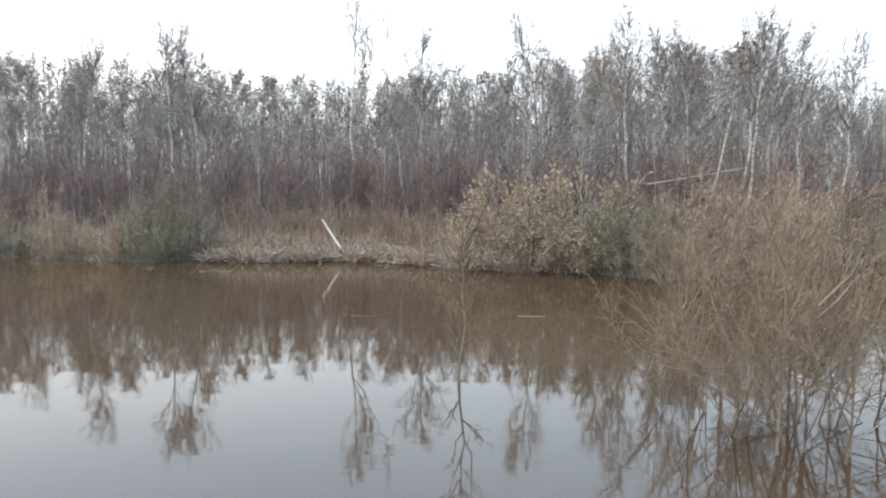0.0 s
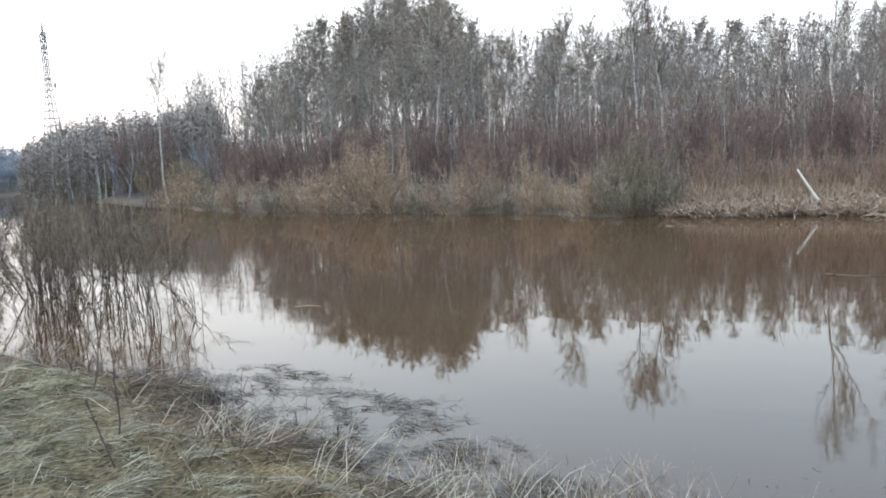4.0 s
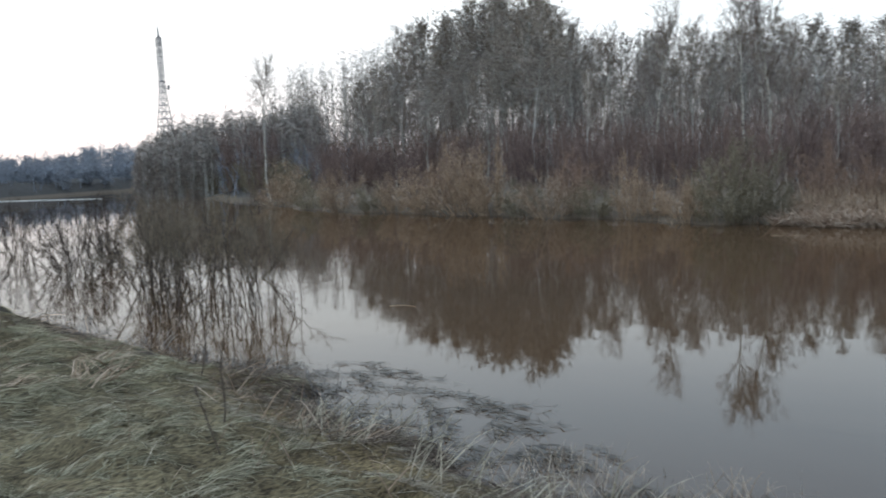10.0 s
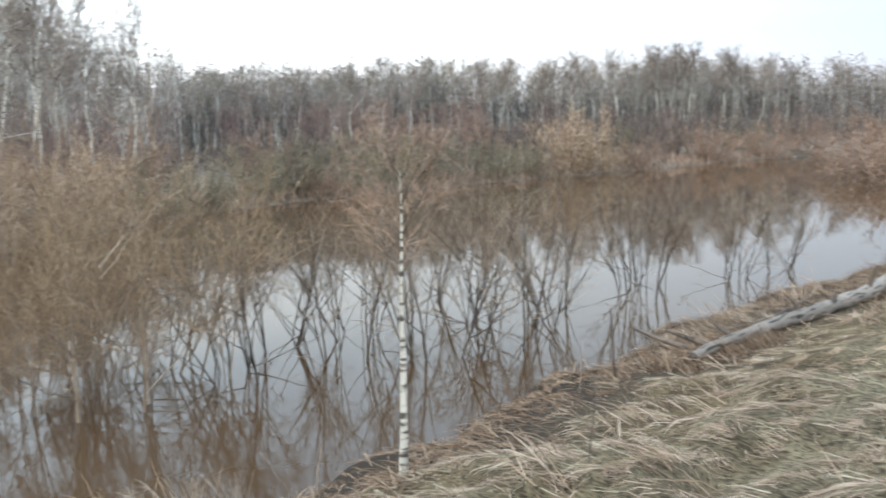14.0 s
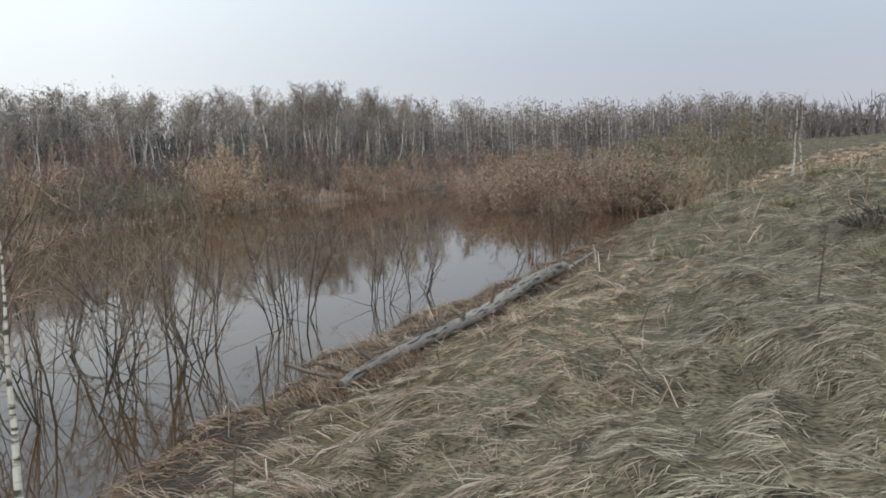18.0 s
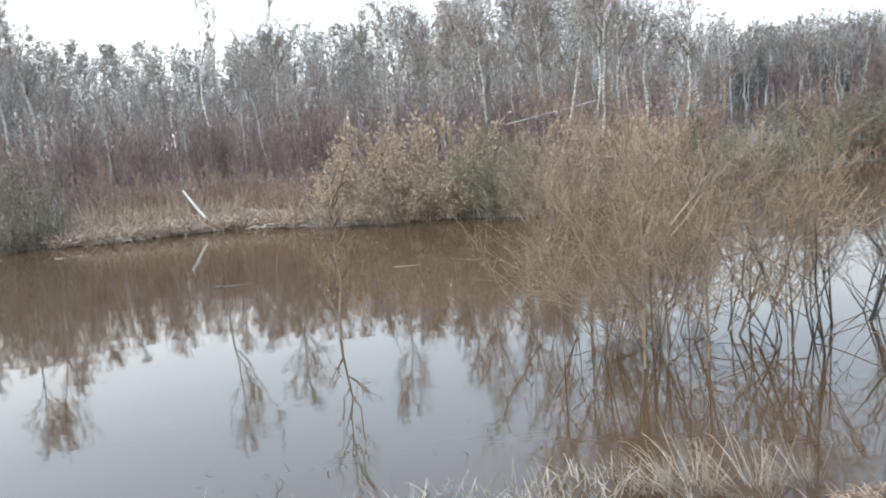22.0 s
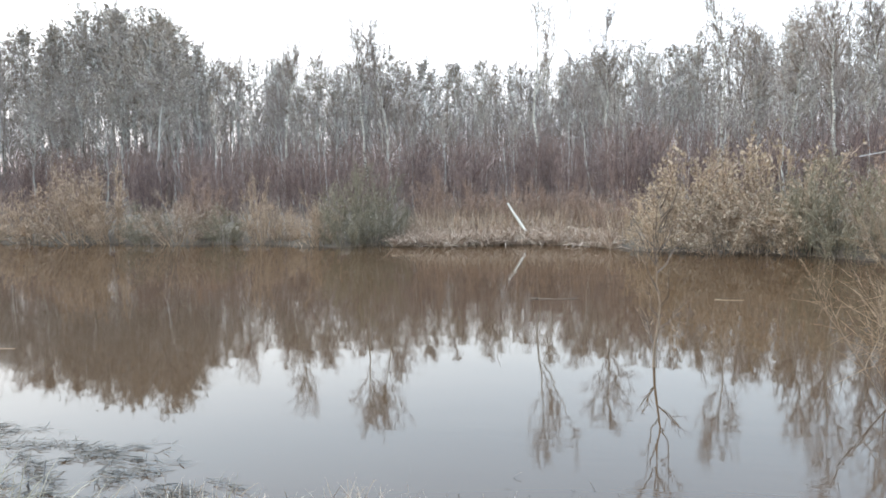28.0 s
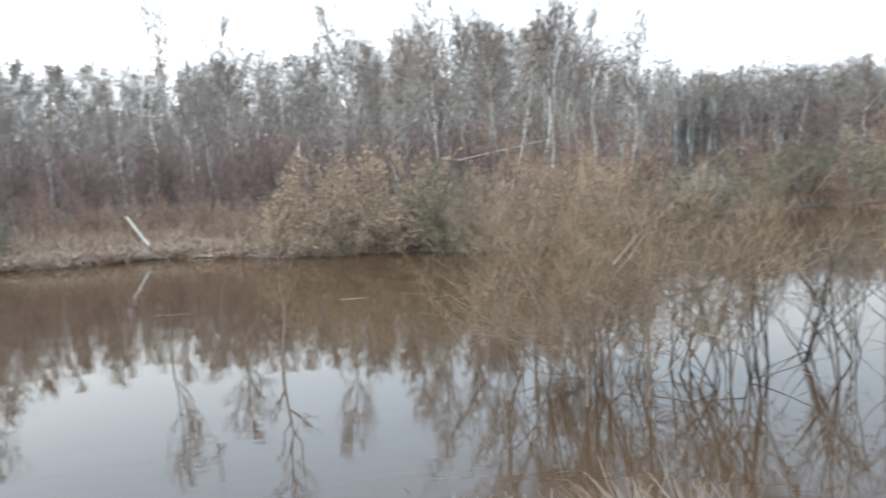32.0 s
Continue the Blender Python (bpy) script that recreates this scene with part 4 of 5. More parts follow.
RUSTBUSH = [shrub(2.3, 1.7, 34, 9, M_RUST, M_RUST, flakes=1900, flake_mat=M_RUST, leaf=0.055, stem_r=0.018, twig_r=0.01, foot=0.5, sub=5, low=82, twig_from=0.22) for k in range(2)]
for k in range(64):
    x = -44 + 56 * (k + rng.random()) / 64
    y = max(float(far_shore(x)), 24.6) + 3.6 + 4.0 * rng.random()
    place(THICKET[k % 3], x, y, "dense purple-brown thicket of bare saplings", "thicket", "thickets under the forest", size=0.5 + 0.32 * rng.random())


def mound(kinds, az, h, w, back, label, group):
    """A rounded bush of height h and half-width w on the far shore at a bearing."""
    d = 26.0
    for k in range(30):
        x, y = at(az, d)
        d += 0.7 * (float(far_shore(x)) + back - y)
    s = 1.3 * w / 1.75
    kinds = [ob for ob in kinds]
    place(kinds[rng.integers(len(kinds))], x, y, label, "bush", group, size=s, tall=1.25 * h / 2.3 / s, z=max(zat(x, y), 0.0))


ALONG = "bushes along the far bank"
for az, h, w in [(54.4, 1.9, 1.7), (50.3, 1.75, 1.2), (46.5, 1.4, 0.9), (44.4, 1.6, 1.2), (41.6, 2.6, 1.7), (39.8, 2.2, 1.3), (35.6, 1.5, 1.3), (30.0, 1.75, 0.75), (28.6, 1.1, 0.7), (26.2, 1.45, 0.9), (-12.5, 1.7, 1.1), (-15, 2.2, 1.4), (-18, 2.3, 1.5), (-21, 2.2, 1.4)]:
    mound(TANBUSH, az, h, w, 0.35, "rounded tan bare willow bush at the water's edge", ALONG)
for az, h, w in [(52.4, 1.2, 1.0), (48.2, 1.2, 0.9), (37.6, 1.2, 0.9), (32.6, 1.1, 0.9), (24.0, 2.0, 1.0), (22.3, 2.25, 1.1), (20.6, 1.2, 0.6), (-8.2, 2.0, 1.1), (-9.9, 2.05, 1.2), (-24, 1.8, 1.3), (-27, 1.7, 1.2)]:
    mound(OLIVEBUSH, az, h, w, 0.35, "rounded grey-olive bare willow bush at the water's edge", ALONG)
for az, h, w, back in [(17.8, 1.75, 0.8, 2.6), (15.2, 1.2, 0.8, 2.6), (13.0, 1.15, 0.8, 2.4), (11.4, 1.25, 0.9, 2.4), (9.2, 1.15, 0.8, 2.2), (7.0, 1.2, 0.9, 1.9), (5.0, 1.1, 0.8, 1.6), (43.0, 1.9, 1.2, 1.6), (34.0, 1.6, 1.1, 2.4), (-13.6, 2.2, 1.3, 1.8), (-22.5, 2.4, 1.5, 2.0), (-16.5, 1.5, 1.1, 0.5)]:
    mound(RUSTBUSH, az, h, w, back, "low rust-brown bush with fine upright twigs", ALONG)
for az, h, w, back in [(2.3, 1.3, 0.65, 0.2), (0.4, 2.0, 0.8, 0.9), (-1.1, 2.7, 0.9, 1.3), (-3.2, 2.2, 0.9, 0.5), (-5.4, 2.8, 1.05, 1.3), (-6.6, 1.7, 0.8, 0.4), (-4.4, 1.3, 0.7, 0.0), (-1.8, 1.3, 0.7, 0.0)]:
    mound(LEAFBUSH, az, h * 0.78, w * 1.25, back, "bush with small pale buff leaves over the water", "leafy bushes of the point")
DOWN = "bushes downstream"
for az, h, w, back in [(-30, 1.9, 1.4, 1), (-33, 2.3, 1.6, 1.5), (-36.5, 2.2, 1.7, 1), (-40, 2.3, 1.7, 1.5), (-44, 2.2, 1.7, 1), (-47, 1.8, 1.3, 0.8), (-57, 1.6, 1.6, 0.8), (-62, 2.3, 2.2, 0.8), (-65.3, 2.1, 1.8, 0.8), (-68, 1.7, 1.8, 1), (-72, 2.0, 2.0, 1.2), (-74, 2.6, 3.0, 1), (-76, 2.8, 3.2, 1), (-77.4, 2.8, 3.2, 2)]:
    if az > -48:
        mound(OLIVEBUSH, az, h, w, back, "dark olive willow bush on the flooded far bank", DOWN)
    else:
        mound(RUSTBUSH, az, h, w, back, "round rust-brown willow bush on the flooded far bank", DOWN)
for az, h, w, back in [(-31.5, 2.4, 1.6, 3), (-38.4, 2.7, 1.8, 4), (-42, 2.6, 1.8, 4), (-46, 2.6, 1.8, 5), (-34.8, 1.5, 1.1, 0.4), (-59, 2.2, 1.9, 5), (-67, 2.6, 2.2, 6), (-70, 2.6, 2.4, 7)]:
    mound(RUSTBUSH, az, h, w, back, "rust-brown willow bush on the flooded far bank", DOWN)
mound(TANBUSH, -51.5, 3.2, 2.6, 0.6, "large domed tan willow standing out on the far bank", DOWN)
mound(TANBUSH, -54.2, 2.9, 2.3, 0.8, "large domed tan willow standing out on the far bank", DOWN)
for az, h, w, back in [(-49, 1.7, 1.2, 1.0), (-64, 2.4, 1.9, 4), (-55.5, 2.3, 1.8, 5)]:
    mound(OLIVEBUSH, az, h, w, back, "grey-olive willow bush on the flooded far bank", DOWN)
for k in range(20):
    x = 14 + 50 * (k + rng.random()) / 20
    y = float(far_shore(x)) + 7 + 18 * rng.random()
    place(THICKET[k % 3], x, y, "dense purple-brown thicket of bare saplings", "thicket", "thickets downstream", size=0.9 + 0.3 * rng.random())
for k in range(20):
    x = -84 + 42 * (k + rng.random()) / 20
    y = float(far_shore(x)) + 0.5 + 4 * rng.random()
    ob = OLIVEBUSH[k % 2] if k % 3 else THICKET[k % 3]
    place(ob, x, y, "dark bare bush at the river bend", "bush", "bushes upstream", size=1.0 + 0.5 * rng.random())

# ---- willows standing in the flood near this bank ----
WILLOW = [shrub(2.6, 1.75, 12, 8, M_WILLOW, M_ROD, stem_r=0.014, twig_r=0.0038, foot=0.95, sub=4, low=72, twig_from=0.3, reach=0.19, forks=4, crook=0.012) for k in range(3)]
RODWILLOW = [shrub(2.5, 1.1, 10, 6, M_STEM, M_OLIVEDARK, stem_r=0.0115, twig_r=0.004, foot=0.95, sub=5, low=42, twig_from=0.5, reach=0.15, crook=0.038, forks=2) for k in range(2)]
THINWILLOW = [shrub(2.2, 1.4, 6, 4, M_STEM, M_WILLOW, stem_r=0.015, twig_r=0.0034, foot=0.45, sub=5, low=62, twig_from=0.4, reach=0.18, crook=0.018, forks=4) for k in range(3)]
for x, y, s, k in [(2.35, 8.35, 0.9, 0), (2.95, 8.05, 1.0, 1), (3.5, 7.9, 0.95, 2)]:
    place(WILLOW[k], x, y, "olive willow bush flooded to its stems", "bush", "flooded willows", size=s, z=0.0)
for x, y, s, k in [(4.5, 7.4, 1.0, 0), (5.3, 8.4, 0.95, 1), (5.5, 7.2, 0.85, 2), (6.1, 7.7, 0.9, 0), (6.3, 6.5, 1.0, 1), (7.2, 6.1, 0.95, 2), (7.4, 7.4, 1.0, 0), (8.6, 6.6, 0.95, 1), (9.4, 7.9, 1.0, 2), (10.4, 6.4, 0.9, 2), (11.4, 7.0, 0.9, 0), (12.4, 6.2, 0.8, 0), (13.7, 5.9, 0.75, 1), (8.2, 9.0, 1.0, 1)]:
    place(THINWILLOW[k], x, y, "thin bare willow with dark stems rising from the water", "bush", "flooded willows", size=s, z=0.0)
for az, d, h, k in [(-72.5, 40, 2.5, 0), (-74.3, 37, 2.5, 1), (-76, 39, 2.7, 0), (-77.4, 35, 2.5, 1), (-79, 38, 2.7, 2), (-80.6, 34, 2.4, 0), (-82, 37, 2.6, 2), (-83.6, 35, 2.3, 3), (-85, 38, 2.2, 3), (-86.6, 42, 2.2, 2), (-88.2, 46, 2.2, 3),
                     (-71, 47, 2.7, 1), (-73.4, 49, 2.8, 0), (-75.4, 50, 2.9, 2), (-78, 48, 2.8, 1), (-81.2, 47, 2.8, 0), (-84, 49, 2.7, 1), (-87.2, 53, 2.6, 2), (-89.6, 56, 2.4, 3)]:
    x, y = at(az, d)
    place((RUSTBUSH + OLIVEBUSH)[k], x, y, "wide rust-tan willow bush at the flooded bend" if k < 2 else "wide grey-olive willow bush at the flooded bend", "bush", "bushes at the bend", size=h / 2.3, wide=1.45, z=max(-0.1, zat(x, y)))
for az, d, h, k in [(-80.5, 62, 3.6, 0), (-82.3, 60, 4.2, 1), (-83.8, 63, 4.6, 0), (-85.2, 60, 4.6, 1), (-86.6, 64, 4.8, 0), (-88, 62, 4.6, 1), (-89.3, 66, 4.2, 0)]:
    x, y = at(az, d)
    place(OLIVEBUSH[k], x, y, "tall dark olive willow behind the bend", "bush", "bushes at the bend", size=h / 2.3, z=max(-0.1, zat(x, y)))
for x, y, s, k in [(19.4, 5.2, 0.7, 1), (20.8, 5.0, 0.75, 2), (22.4, 4.9, 0.75, 0)]:
    place(THINWILLOW[k], x, y, "low thin willow at the waterline beyond the log", "bush", "bushes at the bend", size=s, z=0.0)
place(LEAFBUSH[0], 31.5, 2.6, "bush with small pale buff leaves on the bank", "bush", "bushes at the bend", size=0.65)
for x, y, s, k in [(-11.4, 7.5, 0.72, 0), (-12.0, 7.0, 0.75, 1), (-12.9, 6.8, 0.78, 0), (-13.8, 7.0, 0.8, 1), (-14.8, 7.3, 0.82, 0), (-13.4, 8.0, 0.8, 1), (-12.3, 8.3, 0.76, 0)]:
    place(RODWILLOW[k], x, y, "flooded willow of upright dark rods with an olive-brown top", "bush", "flooded willows", size=s, z=0.0)
for x, y, s, k in [(-15.4, 7.6, 1.0, 0), (-16.6, 8.4, 1.0, 2), (-16.2, 9.4, 1.0, 1), (-18.6, 8.8, 1.0, 0)]:
    place(THINWILLOW[k], x, y, "thin bare willow with dark stems rising from the water", "bush", "flooded willows", size=s, z=0.0)
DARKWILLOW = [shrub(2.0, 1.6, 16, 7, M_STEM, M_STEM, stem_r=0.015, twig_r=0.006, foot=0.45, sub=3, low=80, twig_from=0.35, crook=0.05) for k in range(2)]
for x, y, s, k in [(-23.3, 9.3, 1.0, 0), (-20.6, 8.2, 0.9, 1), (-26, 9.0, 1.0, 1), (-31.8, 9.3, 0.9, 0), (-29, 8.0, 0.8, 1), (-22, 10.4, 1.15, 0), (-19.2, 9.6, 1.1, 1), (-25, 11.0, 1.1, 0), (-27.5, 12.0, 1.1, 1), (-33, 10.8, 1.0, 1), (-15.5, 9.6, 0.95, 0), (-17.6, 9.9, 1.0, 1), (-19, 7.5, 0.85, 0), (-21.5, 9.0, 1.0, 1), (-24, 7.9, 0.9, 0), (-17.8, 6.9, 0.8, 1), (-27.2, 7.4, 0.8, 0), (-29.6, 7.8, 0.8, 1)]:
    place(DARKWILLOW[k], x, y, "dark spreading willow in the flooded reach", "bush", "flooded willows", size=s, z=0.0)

# bare sapling in midstream
SAPLING = tree(2.4, 0.022, 0.2, 0.24, 20, 4, M_WILLOW, M_WILLOW, upright=0.8, twig_r=0.005, sub=2)
place(SAPLING, -0.45, 9.8, "slender bare sapling standing in the river", "sapling", size=1.0, z=0.0, turn=40)

# young birch on the near bank
YOUNG = tree(2.25, 0.036, 0.6, 0.2, 20, 7, M_BIRCH, M_RUST, upright=0.9, twig_r=0.003, limb_r=0.006, sides=9, bend=0.004)
place(YOUNG, 3.46, 3.8, "young white birch on the grassy bank", "tree", turn=200, size=1.0, tilt=(0, 1.5), z=0.33)

# trees of this bank, upstream
BANKBIRCH = tree(11.9, 0.16, 0.15, 0.22, 84, 12, M_BIRCH, M_BIRCHTWIG, upright=1.15, droop=0.07, sub=6, twig_r=0.008, bend=0.004, peak=0.36)
place(BANKBIRCH, -46.8, 5.2, "tall spreading bare birch on this bank", "tree", size=1.0)
DEADTOP = tree(7.8, 0.2, 0.08, 0.36, 30, 9, M_GREY, M_BIRCHTWIG, upright=1.5, droop=0.03, sub=5, twig_r=0.009, limb_r=0.04, peak=0.4)
place(DEADTOP, -42.7, 6.1, "old bare tree with broken upright limbs", "tree", size=1.0)
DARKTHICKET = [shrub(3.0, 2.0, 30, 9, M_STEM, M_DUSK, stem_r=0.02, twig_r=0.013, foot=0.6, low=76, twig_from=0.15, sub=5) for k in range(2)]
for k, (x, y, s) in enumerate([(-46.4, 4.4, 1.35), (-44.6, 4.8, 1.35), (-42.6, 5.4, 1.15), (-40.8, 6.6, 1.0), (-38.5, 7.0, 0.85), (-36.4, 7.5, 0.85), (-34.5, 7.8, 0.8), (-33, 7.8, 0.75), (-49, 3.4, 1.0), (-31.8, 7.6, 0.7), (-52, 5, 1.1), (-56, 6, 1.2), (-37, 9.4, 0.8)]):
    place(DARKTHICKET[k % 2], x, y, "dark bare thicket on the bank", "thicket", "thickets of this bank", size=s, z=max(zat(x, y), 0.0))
# slim birches on the bank crest downstream
SLIM = [tree(2.6, 0.045, 0.62, 0.14, 9, 3, M_BIRCH, M_BIRCHTWIG, upright=1.2, twig_r=0.008, bend=0.012, limb_r=0.009) for k in range(2)]
for x, y, k in [(30.2, -1.2, 0), (30.8, -0.9, 1)]:
    place(SLIM[k], x, y, "slim white birch on the crest of the bank", "tree", "birches on the crest", size=(4.25 - zat(x, y)) / 2.6)

# ---- log and driftwood of the near bank ----
def driftlog():
    root = new("log")
    p = np.array([[7.0, 3.68, 0], [8.6, 3.62, 0], [10.2, 3.57, 0], [11.8, 3.5, 0], [13.3, 3.44, 0], [14.7, 3.38, 0]])
    p[:, 2] = [max(0.29 + 0.018 * k, zat(q[0], q[1]) + 0.07) for k, q in enumerate(p)]
    t = np.linspace(0, 5, 61)
    P = np.stack([np.interp(t, np.arange(6), p[:, k]) for k in range(3)], -1)
    P[:, 1] += 0.03 * np.sin(t * 2.1) + 0.012 * np.sin(t * 7)
    P[:, 2] += 0.02 * np.sin(t * 1.7 + 1)
    r = 0.1 * np.interp(t, [0, 0.4, 1.2, 5], [0.45, 0.62, 0.8, 1.15]) * (1 + 0.05 * np.sin(t * 9) + 0.07 * rng.normal(size=61))
    b = Buf()
    b.tubes(P[None], r[None], 12)
    part("trunk", b, M_LOG, root, smooth=True)
    for k, end in ((0, -1), (60, 1)):
        b = Buf()
        c = P[k]
        d = unit(P[1] - P[0]) * end
        b.tubes(np.array([[c, c + d * 0.02]]), np.array([[r[k], 0.01]]), 10)
        part("broken_end", b, M_BROWN, root, "dark rotten end of the log")
    for k, way, ln, rr in [(30, (-0.2, -0.35, 1.0), 0.3, 0.022), (3, (-0.8, 0.7, 0.45), 0.45, 0.03), (6, (-0.3, 0.7, 0.6), 0.2, 0.025), (39, (0.2, 0.6, 0.7), 0.16, 0.02), (22, (0.3, -0.3, 0.8), 0.12, 0.03), (17, (-0.1, 0.5, 0.8), 0.14, 0.025), (51, (0.1, 0.5, 0.8), 0.12, 0.022), (56, (0, -0.7, 0.5), 0.07, 0.035)]:
        b = Buf()
        w = unit(np.array(way))
        b.tubes(np.stack([P[k], P[k] + w * (r[k] + ln * 0.5), P[k] + w * (r[k] + ln)])[None], np.array([[rr * 1.3, rr, rr * 0.5]]), 6)
        part("branch_stub", b, M_BROWN, root)
    return tagged(root, "fallen grey trunk with broken stubs on the bank edge", "log")


driftlog()


def stick(x, y, z, way, length, r, label, mat, bend=0.06, n=6, category="stick"):
    b = Buf()
    w = unit(np.array(way, float))
    t = np.linspace(0, 1, n)[:, None]
    P = np.array([x, y, z]) + w * length * t + bend * length * np.sin(t * 3.1) * np.array([0.5, 0.4, 0.3]) * rng.normal()
    b.tubes(P[None], (r * np.linspace(1, 0.55, n))[None], 6)
    return tagged(new("stick", b.mesh("stick", mat, True)), label, category)


stick(7.45, 4.0, zat(7.45, 4.0) + 0.06, (-0.3, 0.8, 0.25), 0.55, 0.03, "dark broken root end beside the log", M_BROWN)
stick(8.2, 4.1, zat(8.2, 4.1) + 0.06, (1, -0.06, 0.02), 2.2, 0.016, "thin bare pole lying along the log", M_BROWN)
stick(14.75, 3.3, zat(14.75, 3.3) + 0.1, (1, -0.03, 0.03), 2.4, 0.04, "grey barkless pole lying behind the log", M_LOG, 0.02)
stick(16.0, 3.0, zat(16, 3), (1, 0.25, 0.3), 1.0, 0.02, "thin pale stick leaning out of the grass", M_BUD)
stick(6.33, 4.1, 0.1, (-0.06, 0.02, 1), 0.75, 0.016, "dark thin stake standing at the waterline", M_BROWN)
stick(-5.25, 26.4, 0.35, (-0.5, 0.0, 0.8), 1.15, 0.055, "white peeled stick leaning in the reeds", M_PEELED, 0.01)
x, y = at(-10.4, 26.5)
stick(x, y, 2.55, (1.0, 0.15, 0.17), 3.3, 0.019, "thin pale trunk fallen across the bushes", M_GREY, 0.02)
stick(-2.9, 14.7, 0.01, (1, 0.12, 0), 0.9, 0.02, "dark stick drifting on the water", M_BROWN)
stick(0.4, 15.0, 0.01, (1, -0.05, 0), 0.5, 0.009, "pale stick drifting on the water", M_BUD)
stick(-8.4, 21.9, 0.01, (1, 0.3, 0), 0.7, 0.016, "pale stick drifting on the water", M_BUD)
stick(-10.0, 9.0, 0.01, (1, 0.5, 0), 0.45, 0.009, "pale stick drifting on the water", M_BUD)

# dead stub and fallen bough beside the leafy bushes
stick(-0.45, 27.3, zat(-0.45, 27.3) - 0.05, (-0.03, 0, 1), 1.75, 0.075, "dark dead stub of a tree on the far bank", M_STEM, 0.02, category="stump")
stick(-1.75, 27.0, zat(-1.75, 27.0) - 0.05, (1.2, 0.25, 1.3), 2.0, 0.05, "dark dead bough leaning on a stub", M_STEM, 0.06, category="branch")
# pale sandbank line at the far bend
b = Buf()
sx = np.linspace(-94, -74, 30)
sy = np.interp(sx, [-94, -74], [24.5, 33])
wdt = 0.3 * np.sin(np.linspace(0, np.pi, 30)) + 0.05
V = np.concatenate([np.stack([sx, sy - wdt, 0 * sx + 0.02], -1), np.stack([sx, sy, 0 * sx + 0.06], -1), np.stack([sx, sy + wdt, 0 * sx + 0.02], -1)])
i = np.arange(29)[:, None]
b.add(V, np.concatenate([i + [0, 1, 31, 30], i + [30, 31, 61, 60]]))
tagged(new("sandbar", b.mesh("sandbar", M_SILT, True)), "pale sandbar at the bend of the river", "sandbar", kind="structure")


# ---- lattice mast ----
def mast(x, y):
    root = new("radio_mast")
    base = zat(x, y)
    H = 2.45 + math.hypot(x, y) * math.tan(radians(9.45)) - base
    wd = lambda u: 0.65 + 3.15 * max(0.0, 1 - u / 0.62) ** 1.3  # noqa: E731
    levels = [H * 0.62 * (1 - (1 - k / 13) ** 1.15) for k in range(14)] + [H * (0.62 + 0.3 * (k + 1) / 7) for k in range(7)]
    corners = [(-1, -1), (1, -1), (1, 1), (-1, 1)]
    pts = [[np.array([cx * wd(z / H), cy * wd(z / H), z]) for cx, cy in corners] for z in levels]
    for c in range(4):
        b = Buf()
        b.tubes(np.array([[p[c] for p in pts]]), np.full((1, len(pts)), 0.15), 6)
        part("leg", b, M_STEEL, root)
    for k in range(len(pts)):
        b = Buf()
        b.tubes(np.array([[pts[k][c], pts[k][(c + 1) % 4]] for c in range(4)]), np.full((4, 2), 0.11), 4)
        part("ring_brace", b, M_STEEL, root)
        if k + 1 < len(pts):
            b = Buf()
            b.tubes(np.array([[pts[k][c], pts[k + 1][(c + 1) % 4]] for c in range(4)]), np.full((4, 2), 0.08), 4)
            part("cross_brace", b, M_STEEL, root)
    b = Buf()
    b.tubes(np.array([[[0, 0, H * 0.9], [0, 0, H * 0.95], [0, 0, H]]]), np.array([[0.35, 0.3, 0.12]]), 8)
    part("top_spire", b, M_STEEL, root)
    for a in range(3):
        b = Buf()
        ang = a * 2.1
        c = np.array([math.cos(ang) * 0.95, math.sin(ang) * 0.95, H * 0.86])
        b.tubes(np.array([[c, c + np.array([0, 0, 2.2])]]), np.array([[0.22, 0.22]]), 6)
        part("panel_antenna", b, M_STEEL, root)
    for z, rr in ((H * 0.62, 1.1), (H * 0.82, 0.95)):
        b = Buf()
        b.tubes(np.array([[[0, 0, z], [0, 0, z + 0.25]]]), np.array([[rr, rr]]), 10)
        part("platform", b, M_STEEL, root)
    b = Buf()
    d = unit(np.array([0.47, 0.88, 0.0]))
    b.tubes(np.array([[np.array([0, 0, H * 0.575]), d * 2.0 + np.array([0, 0, H * 0.575])]]), np.array([[0.13, 0.13]]), 5)
    arm = part("dish_arm", b, M_STEEL, root)
    b = Buf()
    c = d * 2.1 + np.array([0, 0, H * 0.575 + 0.3])
    b.tubes(np.array([[c - np.array([0, 0, 0.9]), c, c + np.array([0, 0, 0.9])]]), np.array([[0.25, 0.4, 0.25]]), 8)
    part("dish", b, M_STEEL, arm)
    root.location = (x, y, base)
    return tagged(root, "tall grey steel lattice mast with antennas", "mast")


x, y = at(61.6, 300)
mast(x, y)
# thin pole beside the birch upstream
b = Buf()
b.tubes(np.array([[[-46.0, 3.8, 0.8], [-46.0, 3.8, 3.2], [-46.02, 3.8, 6.3]]]), np.array([[0.06, 0.055, 0.05]]), 8)
tagged(new("pole", b.mesh("pole", M_BROWN, True)), "dark wooden pole on the bank beside a birch", "pole")


# ---- grass of the near bank ----
def flow(x, y):
    """The direction in which the lodged grass lies, mostly downhill."""
    return 1.5 + 0.9 * vnoise(x * 0.4, y * 0.4, 21) + 0.7 * vnoise(x * 1.3, y * 1.3, 22)


